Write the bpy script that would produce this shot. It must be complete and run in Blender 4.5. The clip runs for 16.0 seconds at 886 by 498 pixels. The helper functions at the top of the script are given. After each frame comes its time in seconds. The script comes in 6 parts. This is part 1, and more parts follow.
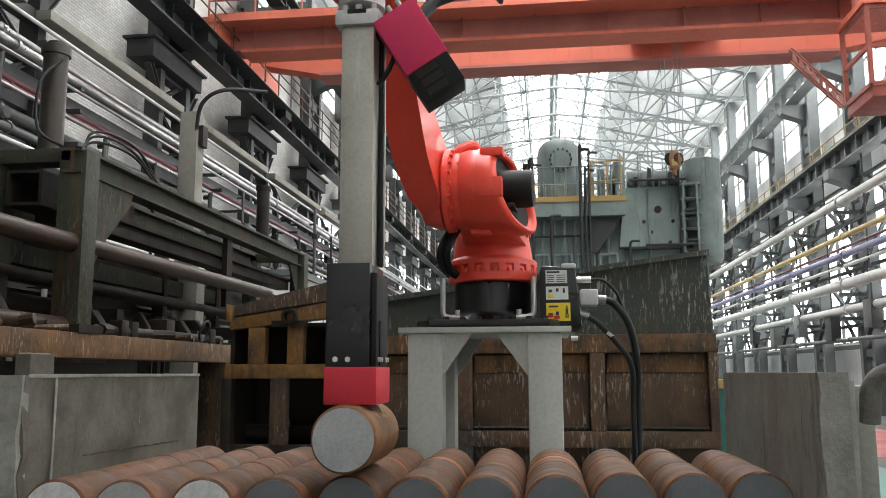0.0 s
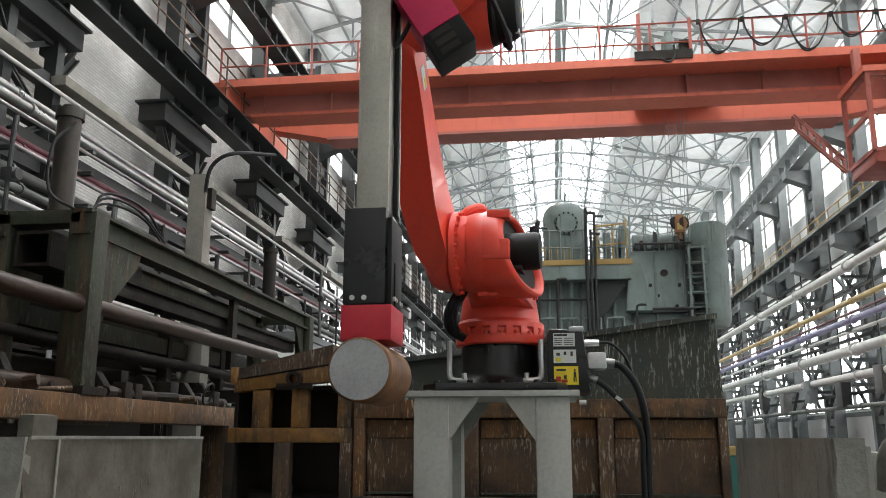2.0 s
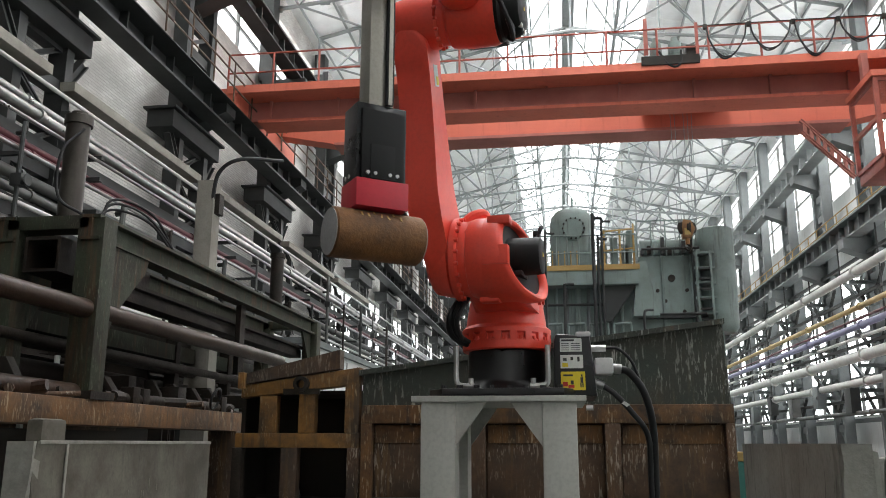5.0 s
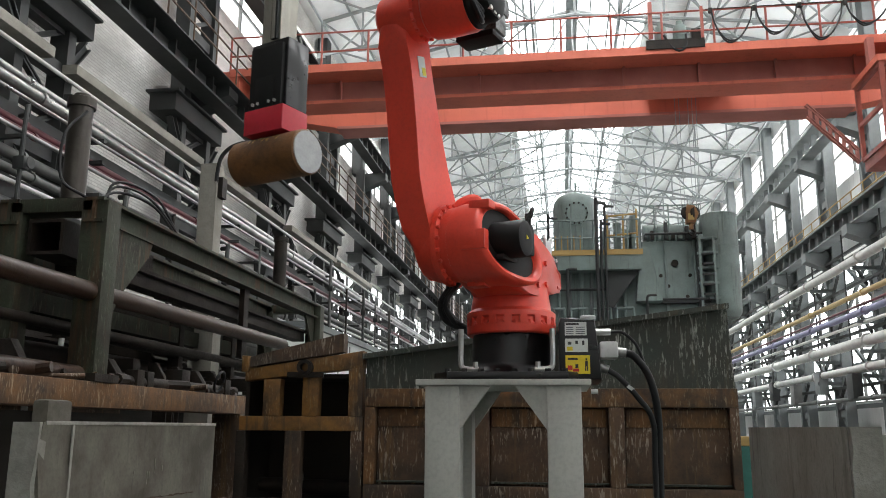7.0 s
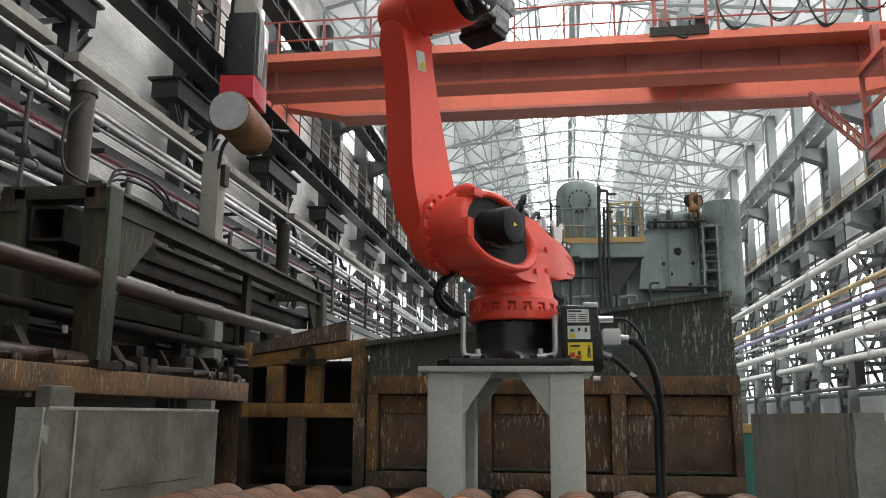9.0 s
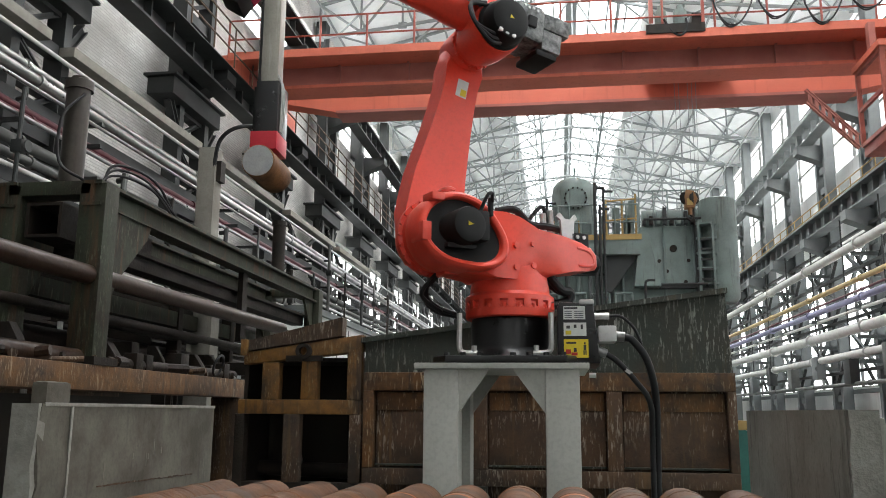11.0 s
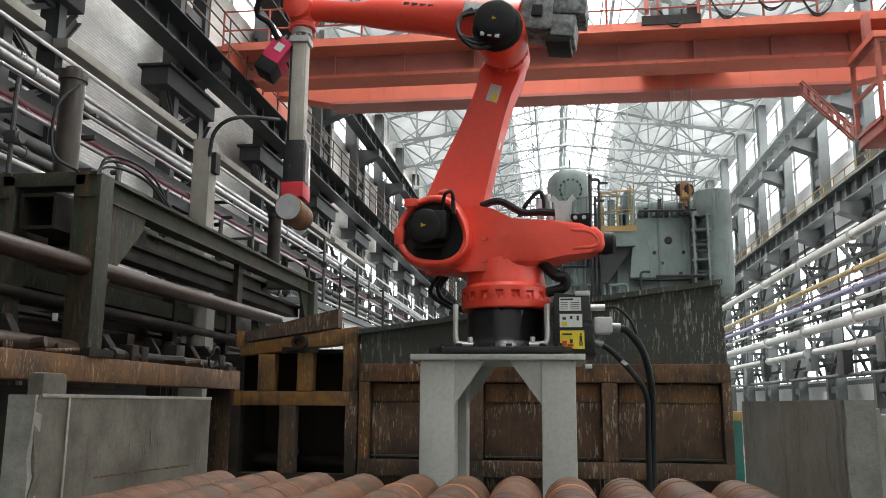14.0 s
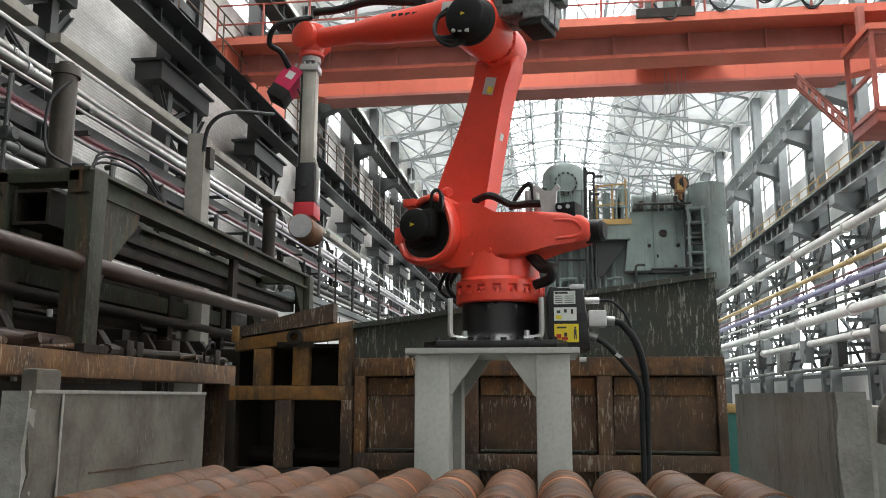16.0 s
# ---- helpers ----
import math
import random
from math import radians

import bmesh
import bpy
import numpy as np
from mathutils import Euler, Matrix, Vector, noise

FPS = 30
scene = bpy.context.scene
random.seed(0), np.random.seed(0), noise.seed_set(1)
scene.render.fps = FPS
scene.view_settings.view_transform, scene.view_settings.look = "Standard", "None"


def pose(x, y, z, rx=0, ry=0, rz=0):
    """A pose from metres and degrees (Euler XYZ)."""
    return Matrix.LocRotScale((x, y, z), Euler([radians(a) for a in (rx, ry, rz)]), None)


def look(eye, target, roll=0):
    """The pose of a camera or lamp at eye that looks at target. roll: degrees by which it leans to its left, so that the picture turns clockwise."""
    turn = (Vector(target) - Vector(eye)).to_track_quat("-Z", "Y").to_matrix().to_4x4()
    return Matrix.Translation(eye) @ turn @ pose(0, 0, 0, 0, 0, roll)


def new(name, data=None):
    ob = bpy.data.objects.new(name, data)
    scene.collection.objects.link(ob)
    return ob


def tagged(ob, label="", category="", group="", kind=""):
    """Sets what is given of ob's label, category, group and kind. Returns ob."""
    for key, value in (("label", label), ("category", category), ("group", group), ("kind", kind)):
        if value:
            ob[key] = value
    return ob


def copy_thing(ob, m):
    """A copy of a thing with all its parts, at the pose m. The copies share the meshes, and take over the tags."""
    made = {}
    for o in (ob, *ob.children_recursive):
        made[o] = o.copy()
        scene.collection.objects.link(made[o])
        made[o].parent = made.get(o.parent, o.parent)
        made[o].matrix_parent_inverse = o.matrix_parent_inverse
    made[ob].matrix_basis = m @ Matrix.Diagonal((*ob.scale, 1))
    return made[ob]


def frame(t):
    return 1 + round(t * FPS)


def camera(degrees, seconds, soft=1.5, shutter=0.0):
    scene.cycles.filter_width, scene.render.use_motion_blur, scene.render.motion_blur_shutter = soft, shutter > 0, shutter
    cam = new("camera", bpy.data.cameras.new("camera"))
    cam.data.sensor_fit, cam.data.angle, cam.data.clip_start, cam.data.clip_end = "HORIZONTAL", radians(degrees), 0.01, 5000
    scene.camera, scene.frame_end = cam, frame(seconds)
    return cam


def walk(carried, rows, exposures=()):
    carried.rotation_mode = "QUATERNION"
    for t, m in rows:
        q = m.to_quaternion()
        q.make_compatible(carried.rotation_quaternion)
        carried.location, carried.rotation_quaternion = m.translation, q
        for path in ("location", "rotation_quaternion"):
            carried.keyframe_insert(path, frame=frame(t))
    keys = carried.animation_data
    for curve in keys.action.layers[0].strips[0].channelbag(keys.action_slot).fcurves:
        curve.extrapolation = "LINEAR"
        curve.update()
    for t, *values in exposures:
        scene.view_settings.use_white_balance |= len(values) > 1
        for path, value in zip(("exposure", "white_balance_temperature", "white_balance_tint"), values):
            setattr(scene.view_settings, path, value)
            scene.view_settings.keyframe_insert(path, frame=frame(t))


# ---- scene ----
# camera ----------------------------------------------------------------------
cam = camera(55.8, 16.0, soft=0.95, shutter=0.5)
PATH = [(0.0, 0.004, -0.003, 1.503, 98.41, 7.01, -0.20), (0.5, 0.008, -0.005, 1.505, 98.78, 7.00, -0.17),
        (1.0, 0.000, -0.002, 1.499, 99.88, 7.35, -0.10), (1.5, -0.006, 0.001, 1.501, 101.78, 7.38, 0.05),
        (2.0, -0.005, 0.002, 1.499, 102.72, 7.40, 0.10), (2.5, -0.003, 0.004, 1.496, 103.01, 7.50, 0.12),
        (3.0, -0.003, 0.002, 1.497, 103.19, 7.36, 0.16), (5.5, -0.002, -0.005, 1.497, 102.99, 8.03, 0.17),
        (6.0, -0.006, 0.001, 1.497, 102.70, 8.10, 0.17), (6.5, -0.013, 0.007, 1.494, 102.37, 8.12, 0.25),
        (7.0, -0.019, 0.013, 1.491, 102.05, 8.06, 0.36), (7.5, -0.019, 0.023, 1.488, 101.66, 8.03, 0.46),
        (8.0, -0.019, 0.023, 1.489, 101.48, 8.12, 0.48), (8.5, -0.013, 0.016, 1.488, 101.39, 8.22, 0.40),
        (9.0, -0.019, 0.020, 1.486, 101.23, 8.24, 0.42), (11.5, -0.021, 0.018, 1.485, 101.02, 7.91, 0.45),
        (12.0, -0.018, 0.013, 1.486, 101.03, 7.99, 0.31), (12.5, -0.024, 0.017, 1.486, 100.80, 7.83, 0.32),
        (13.0, -0.021, 0.026, 1.482, 100.53, 7.64, 0.38), (13.5, -0.025, 0.020, 1.481, 100.52, 7.64, 0.42),
        (14.0, -0.028, 0.020, 1.483, 100.46, 7.61, 0.40), (14.5, -0.027, 0.025, 1.483, 100.25, 7.57, 0.38),
        (15.0, -0.028, 0.030, 1.480, 100.09, 7.50, 0.31), (15.5, -0.025, 0.029, 1.482, 100.17, 7.46, 0.19),
        (16.0, -0.019, 0.017, 1.483, 100.05, 7.31, 0.09)]
walk(cam, [(t, pose(x, y, z, rx, 0, rz) @ pose(0, 0, 0, 0, 0, roll)) for t, x, y, z, rx, rz, roll in PATH],
     [(0.0, 0.54), (1.0, 0.50), (2.0, 0.25), (3.0, 0.18), (6.5, 0.18), (9.0, 0.24), (12.5, 0.33), (14.5, 0.41), (16.0, 0.47)])

# world, sun and daylight openings ---------------------------------------------
world = bpy.data.worlds.new("overcast_sky")
scene.world = world
world.use_nodes = True
wn = world.node_tree.nodes
sky = wn.new("ShaderNodeTexSky")
sky.sky_type, sky.sun_disc = "NISHITA", False
sky.sun_elevation, sky.sun_rotation = radians(50), radians(60)
world.node_tree.links.new(sky.outputs["Color"], wn["Background"].inputs["Color"])
wn["Background"].inputs["Strength"].default_value = 0.12
sun = new("sun", bpy.data.lights.new("sun", "SUN"))
sun.data.energy, sun.data.angle, sun.data.color = 1.0, radians(20), (1.0, 0.97, 0.93)
sun.matrix_basis = look((20, -11, 40), (0, 10, 0))

RIDGE, XL, XR = 0.85, -9.6, 11.3     # ridge line and the two column rows
Y0, Y1 = -9.0, 106.0                # the modelled ends; the near one is set close to dim the foreground
EAVE, TOP = 18.4, 21.2


def day_lamp(name, m, sx, sy, radiance, color):
    lamp = new(name, bpy.data.lights.new(name, "AREA"))
    lamp.data.shape, lamp.data.size, lamp.data.size_y = "RECTANGLE", sx, sy
    lamp.data.energy, lamp.data.color = radiance * math.pi * sx * sy, color
    lamp.matrix_basis = m
    return lamp


SKY_WHITE = (1.0, 0.995, 0.985)
YM, LEN = (Y0 + Y1) / 2, Y1 - Y0
YW = -5.0                             # glazing starts here; the unseen near end is closed to dim the foreground
YG, GLEN = (YW + Y1) / 2, Y1 - YW
day_lamp("skylight_daylight", pose(RIDGE, YG, TOP + 0.75), 7.0, GLEN - 1, 5.8, SKY_WHITE)
day_lamp("window_daylight_east", pose(XR + 1.6, YG, 14.6, 0, 90, 0), 5.6, GLEN - 1, 4.3, SKY_WHITE)
day_lamp("window_daylight_east_low", pose(XR + 1.6, YG, 5.6, 0, 90, 0), 6.3, GLEN - 1, 1.0, SKY_WHITE)
day_lamp("window_daylight_west", pose(XL - 1.6, YG + 5, 15.9, 0, -90, 0), 3.0, GLEN - 12, 4.2, SKY_WHITE)

# materials -------------------------------------------------------------------


def shade(name, base, rough=0.6, metal=0.0, second=None, amount=0.5, scale=4.0, fine=40.0, bump=0.15, streak=None,
          streak_amount=0.4, streak_scale=6.0, coat=0.0, vary=0.0, spec=0.5, scratch=None, scratched=0.0):
    """A worn surface: a base colour broken by large stains, fine grain, drips that run down, and relief."""
    m = bpy.data.materials.new(name)
    m.use_nodes = True
    n, link = m.node_tree.nodes, m.node_tree.links.new
    out = n["Principled BSDF"]
    geo = n.new("ShaderNodeTexCoord").outputs["Object"]

    def grain(size, detail, stretch=None):
        src = geo
        if stretch:
            mp = n.new("ShaderNodeMapping")
            mp.inputs["Scale"].default_value = stretch
            link(geo, mp.inputs["Vector"])
            src = mp.outputs["Vector"]
        t = n.new("ShaderNodeTexNoise")
        t.inputs["Scale"].default_value, t.inputs["Detail"].default_value = size, detail
        t.inputs["Roughness"].default_value = 0.62
        link(src, t.inputs["Vector"])
        return t.outputs["Fac"]

    def ramp(fac, a, b):
        r = n.new("ShaderNodeMapRange")
        r.inputs["From Min"].default_value, r.inputs["From Max"].default_value = a, b
        link(fac, r.inputs["Value"])
        return r.outputs["Result"]

    def mix(fac, a, b, share):
        x = n.new("ShaderNodeMix")
        x.data_type = "RGBA"
        sc = n.new("ShaderNodeMath")
        sc.operation = "MULTIPLY"
        sc.inputs[1].default_value = share
        link(fac, sc.inputs[0])
        link(sc.outputs[0], x.inputs["Factor"])
        for v, sock in ((a, x.inputs["A"]), (b, x.inputs["B"])):
            if isinstance(v, tuple):
                sock.default_value = (*v, 1)
            else:
                link(v, sock)
        return x.outputs["Result"]

    second = second or tuple(c * 0.6 for c in base)
    large, small = grain(scale, 5), grain(fine, 4)
    col = mix(ramp(large, 0.38, 0.66), base, second, amount)
    col = mix(ramp(small, 0.45, 0.75), col, tuple(c * 0.55 for c in second), 0.35 * min(1, amount + 0.2))
    if streak:
        drip = grain(streak_scale, 4, (3.2, 3.2, 0.28))
        col = mix(ramp(drip, 0.56, 0.68), col, streak, streak_amount)
    if scratch:
        for size, lo, hi, share in ((5.0, 0.60, 0.64, 0.75), (11.0, 0.62, 0.65, 0.6)):
            both = n.new("ShaderNodeMath")
            both.operation = "MULTIPLY"
            link(ramp(grain(size, 3, (9.0, 9.0, 1.4)), lo - 0.02 - scratched, hi - scratched), both.inputs[0])
            link(ramp(grain(1.3 + size * 0.1, 3), 0.46, 0.66), both.inputs[1])
            col = mix(both.outputs[0], col, scratch, share)
    if vary:
        info = n.new("ShaderNodeObjectInfo").outputs["Random"]
        col = mix(info, col, tuple(c * 0.45 for c in base), vary)
    link(col, out.inputs["Base Color"])
    rr = n.new("ShaderNodeMapRange")
    rr.inputs["To Min"].default_value, rr.inputs["To Max"].default_value = max(0.05, rough - 0.12), min(1, rough + 0.15)
    link(large, rr.inputs["Value"])
    link(rr.outputs["Result"], out.inputs["Roughness"])
    out.inputs["Metallic"].default_value = metal
    out.inputs["Specular IOR Level"].default_value = spec
    out.inputs["Coat Weight"].default_value = coat
    if bump:
        bp = n.new("ShaderNodeBump")
        bp.inputs["Strength"].default_value, bp.inputs["Distance"].default_value = bump, 0.01
        link(small, bp.inputs["Height"])
        link(bp.outputs["Normal"], out.inputs["Normal"])
    return m


def brick_shade(name, base, joint, width=0.24, row=0.075):
    """Whitewashed brickwork in courses, laid along the hall."""
    m = bpy.data.materials.new(name)
    m.use_nodes = True
    n, link = m.node_tree.nodes, m.node_tree.links.new
    out = n["Principled BSDF"]
    geo = n.new("ShaderNodeTexCoord").outputs["Object"]
    sep, com = n.new("ShaderNodeSeparateXYZ"), n.new("ShaderNodeCombineXYZ")
    link(geo, sep.inputs[0])
    link(sep.outputs["Y"], com.inputs["X"])
    link(sep.outputs["Z"], com.inputs["Y"])
    b = n.new("ShaderNodeTexBrick")
    b.inputs["Scale"].default_value = 1.0
    b.inputs["Brick Width"].default_value, b.inputs["Row Height"].default_value = width, row
    b.inputs["Mortar Size"].default_value = 0.008
    b.inputs["Color1"].default_value, b.inputs["Color2"].default_value = (*base, 1), (*[c * 0.82 for c in base], 1)
    b.inputs["Mortar"].default_value = (*joint, 1)
    link(com.outputs[0], b.inputs["Vector"])
    t = n.new("ShaderNodeTexNoise")
    t.inputs["Scale"].default_value, t.inputs["Detail"].default_value = 0.7, 6
    link(geo, t.inputs["Vector"])
    r = n.new("ShaderNodeMapRange")
    r.inputs["From Min"].default_value, r.inputs["From Max"].default_value = 0.42, 0.7
    r.inputs["To Max"].default_value = 0.55
    link(t.outputs["Fac"], r.inputs["Value"])
    x = n.new("ShaderNodeMix")
    x.data_type = "RGBA"
    link(r.outputs["Result"], x.inputs["Factor"])
    link(b.outputs["Color"], x.inputs["A"])
    x.inputs["B"].default_value = (0.30, 0.285, 0.26, 1)
    link(x.outputs["Result"], out.inputs["Base Color"])
    out.inputs["Roughness"].default_value = 0.85
    bp = n.new("ShaderNodeBump")
    bp.inputs["Strength"].default_value, bp.inputs["Distance"].default_value = 0.5, 0.01
    bp.invert = True
    link(b.outputs["Fac"], bp.inputs["Height"])
    link(bp.outputs["Normal"], out.inputs["Normal"])
    return m


def glass_shade(name):
    m = bpy.data.materials.new(name)
    m.use_nodes = True
    out = m.node_tree.nodes["Principled BSDF"]
    out.inputs["Base Color"].default_value = (0.9, 0.95, 0.95, 1)
    out.inputs["Transmission Weight"].default_value, out.inputs["Roughness"].default_value = 1.0, 0.1
    out.inputs["IOR"].default_value = 1.1
    return m


ROBOT = shade("robot_orange_paint", (0.80, 0.064, 0.034), 0.36, second=(0.72, 0.054, 0.028), amount=0.4, bump=0.02, coat=0.12, scale=3)
BLACK = shade("black_casting_paint", (0.007, 0.007, 0.008), 0.3, coat=0.25, second=(0.012, 0.012, 0.012), spec=0.35, bump=0.05, scale=8)
MOTOR = shade("motor_black", (0.006, 0.006, 0.006), 0.55, second=(0.011, 0.011, 0.011), spec=0.25, bump=0.03)
RUBBER = shade("black_rubber", (0.009, 0.009, 0.01), 0.55, spec=0.35, bump=0.05)
STEEL = shade("brushed_steel", (0.40, 0.38, 0.33), 0.42, 0.7, second=(0.27, 0.255, 0.22), amount=0.5, scale=3, fine=90, bump=0.06,
              streak=(0.58, 0.56, 0.52), streak_scale=10)
ZINC = shade("zinc_plate", (0.62, 0.62, 0.6), 0.4, 0.7, second=(0.45, 0.45, 0.44), bump=0.05)
CASTGREY = shade("oily_grey_casting", (0.30, 0.305, 0.30), 0.5, 0.2, second=(0.035, 0.036, 0.036), amount=1.0, scale=13, fine=60, bump=0.25)
ALU = shade("cast_aluminium", (0.55, 0.55, 0.54), 0.5, 0.4, second=(0.4, 0.4, 0.4), bump=0.08)
CRIMSON = shade("crimson_paint", (0.52, 0.012, 0.03), 0.42, second=(0.42, 0.01, 0.024), bump=0.03, amount=0.3)
PINK = shade("magenta_cover", (0.62, 0.012, 0.09), 0.5, second=(0.54, 0.01, 0.075), bump=0.02, amount=0.3)
PEDESTAL = shade("pale_grey_enamel", (0.44, 0.44, 0.40), 0.55, second=(0.36, 0.355, 0.32), amount=0.6, scale=2.5, bump=0.06,
                 streak=(0.26, 0.26, 0.24), streak_amount=0.18)
CONCRETE = shade("stained_concrete", (0.135, 0.125, 0.10), 0.8, second=(0.066, 0.058, 0.044), amount=1.0, scale=4.6, fine=70, bump=0.12,
                 streak=(0.06, 0.053, 0.042), streak_amount=0.7, streak_scale=3.0, scratch=(0.05, 0.045, 0.038))
# lighter copy of the concrete: the right block's light is put into its colour
CONCRETE_LIT = shade("lit_grey_concrete", (0.30, 0.295, 0.26), 0.85, second=(0.21, 0.205, 0.18), amount=0.8, scale=4.5, fine=70, bump=0.15,
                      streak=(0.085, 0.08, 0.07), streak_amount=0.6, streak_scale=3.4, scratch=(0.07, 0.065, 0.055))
CHIPPED = shade("chipped_concrete", (0.30, 0.29, 0.26), 0.9, second=(0.17, 0.16, 0.14), amount=0.8, scale=7, fine=40, bump=0.45)
HELD = shade("dark_rolled_scale", (0.21, 0.092, 0.028), 0.6, 0.2, second=(0.07, 0.035, 0.018), amount=0.9, scale=6, fine=60, bump=0.25)
BILLET = shade("rolled_steel_scale", (0.15, 0.056, 0.015), 0.6, 0.0, second=(0.035, 0.022, 0.016), amount=1.0, scale=7, fine=24, bump=0.6, spec=0.25, vary=0.6)
SCALE = shade("blue_black_mill_scale", (0.05, 0.032, 0.022), 0.6, second=(0.11, 0.05, 0.018), amount=0.8, scale=9, fine=30, bump=0.5, spec=0.25)
SAWN = shade("sawn_steel_face", (0.42, 0.42, 0.42), 0.55, 0.3, second=(0.3, 0.3, 0.3), amount=0.7, scale=7, fine=120, bump=0.1)
SAWN_BRIGHT = shade("fresh_sawn_face", (0.68, 0.68, 0.68), 0.5, 0.2, second=(0.4, 0.4, 0.4), amount=0.8, scale=14, fine=120, bump=0.15)
SAWN_DARK = shade("oxidised_end_face", (0.12, 0.125, 0.135), 0.6, 0.3, second=(0.2, 0.2, 0.21), scale=8, bump=0.2)
RUST = shade("rusty_ochre_plate", (0.14, 0.062, 0.015), 0.75, second=(0.04, 0.024, 0.014), amount=1.0, scale=4.5, fine=24, bump=0.3,
             streak=(0.03, 0.02, 0.014), streak_amount=0.75, streak_scale=2.4, scratch=(0.40, 0.31, 0.2), scratched=0.01)
OCHRE = shade("worn_ochre_paint", (0.20, 0.092, 0.014), 0.65, second=(0.055, 0.03, 0.012), amount=1.0, scale=4.0, fine=26, bump=0.3,
              streak=(0.03, 0.02, 0.013), streak_amount=0.8, streak_scale=2.2, scratch=(0.35, 0.27, 0.16))
RUST_DARK = shade("rust_brown_plate", (0.085, 0.045, 0.022), 0.8, second=(0.028, 0.021, 0.015), amount=0.95, scale=2.2, fine=34, bump=0.3,
                  streak=(0.16, 0.09, 0.03), streak_amount=0.5, streak_scale=3, scratch=(0.42, 0.37, 0.30), scratched=0.02)
BINGREEN = shade("dark_green_plate", (0.024, 0.033, 0.025), 0.7, second=(0.04, 0.034, 0.024), amount=0.8, scale=1.6, fine=30, bump=0.25,
                 streak=(0.09, 0.065, 0.035), streak_amount=0.5, streak_scale=3, scratch=(0.36, 0.37, 0.33), scratched=0.015)
# near-black for bays, holes and back sheets; their shade put into colour
SHADE_BLACK = shade("shade_black", (0.020, 0.017, 0.013), 0.9, second=(0.04, 0.03, 0.02), bump=0.3)
FRAMEGREEN = shade("worn_green_paint", (0.028, 0.036, 0.020), 0.65, second=(0.022, 0.017, 0.011), amount=0.9, scale=3.5, bump=0.25, spec=0.35,
                   streak=(0.075, 0.036, 0.016), streak_amount=0.8, streak_scale=3, scratch=(0.13, 0.14, 0.10))
PIPEBROWN = shade("brown_pipe", (0.030, 0.016, 0.010), 0.36, 0.0, second=(0.05, 0.034, 0.025), amount=0.6, scale=5, spec=0.22, bump=0.2, streak=(0.010, 0.007, 0.006), streak_amount=0.7)
OILY = shade("oily_steel_barrel", (0.055, 0.047, 0.038), 0.35, 0.4, second=(0.025, 0.02, 0.016), amount=0.8, bump=0.1, streak=(0.03, 0.022, 0.018), streak_amount=0.7, streak_scale=5)
GREASE = shade("greasy_iron", (0.020, 0.014, 0.0095), 0.6, 0.1, second=(0.008, 0.0065, 0.0055), spec=0.3, amount=0.8, scale=5, bump=0.4)
CHROME = shade("aluminium_lagging", (0.42, 0.42, 0.41), 0.3, 0.95, second=(0.18, 0.18, 0.175), amount=0.7, scale=2, bump=0.0)
PIPEGREY = shade("grey_pipe_paint", (0.085, 0.088, 0.083), 0.5, second=(0.035, 0.035, 0.032), amount=0.8, scale=1.5, bump=0.05)
PIPEWHITE = shade("white_pipe_paint", (0.50, 0.50, 0.48), 0.5, second=(0.34, 0.34, 0.32), bump=0.05)
PIPERED = shade("dark_red_pipe_paint", (0.085, 0.011, 0.017), 0.5, second=(0.06, 0.01, 0.014), bump=0.05)
PIPEYELLOW = shade("yellow_pipe_paint", (0.44, 0.32, 0.13), 0.5, second=(0.32, 0.24, 0.12), bump=0.05)
PIPELILAC = shade("lilac_pipe_paint", (0.22, 0.21, 0.34), 0.5, second=(0.17, 0.16, 0.25), bump=0.05)
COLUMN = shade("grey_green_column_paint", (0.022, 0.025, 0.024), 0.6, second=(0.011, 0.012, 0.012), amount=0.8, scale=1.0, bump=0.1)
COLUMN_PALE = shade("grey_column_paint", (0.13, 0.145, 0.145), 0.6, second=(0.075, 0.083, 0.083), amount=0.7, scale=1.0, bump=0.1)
TRUSS = shade("pale_truss_paint", (0.22, 0.24, 0.24), 0.6, second=(0.15, 0.16, 0.16), bump=0.05)
# both crane paints are paled and dulled: air haze put into the colour
CRANE = shade("crane_orange_paint", (0.62, 0.145, 0.085), 0.6, second=(0.50, 0.125, 0.08), amount=0.6, scale=0.8, bump=0.05,
              streak=(0.3, 0.06, 0.03), streak_amount=0.3, streak_scale=2)
CRANE_DULL = shade("crane_hazed_web", (0.42, 0.15, 0.12), 0.7, second=(0.31, 0.10, 0.08), amount=0.8, scale=0.8, bump=0.05)
PRESS = shade("press_grey_green", (0.19, 0.245, 0.23), 0.55, second=(0.11, 0.135, 0.125), amount=0.7, scale=1.2, bump=0.08,
              streak=(0.06, 0.06, 0.05), streak_amount=0.5, streak_scale=3)
YELLOW = shade("safety_yellow_paint", (0.34, 0.22, 0.07), 0.6, second=(0.36, 0.22, 0.06), bump=0.06)
TEAL = shade("teal_barrier_paint", (0.015, 0.11, 0.09), 0.6, bump=0.06)
REDPAINT = shade("red_paint", (0.55, 0.02, 0.03), 0.5, bump=0.05)
LABELWHITE = shade("label_white", (0.66, 0.67, 0.64), 0.5, second=(0.55, 0.55, 0.53), bump=0.0, amount=0.3)
LABELYELLOW = shade("label_yellow", (0.72, 0.55, 0.02), 0.5, second=(0.6, 0.45, 0.02), bump=0.0, amount=0.3)
INK = shade("label_ink", (0.03, 0.03, 0.03), 0.6, bump=0.0)
INKRED = shade("label_red_ink", (0.5, 0.03, 0.02), 0.6, bump=0.0)
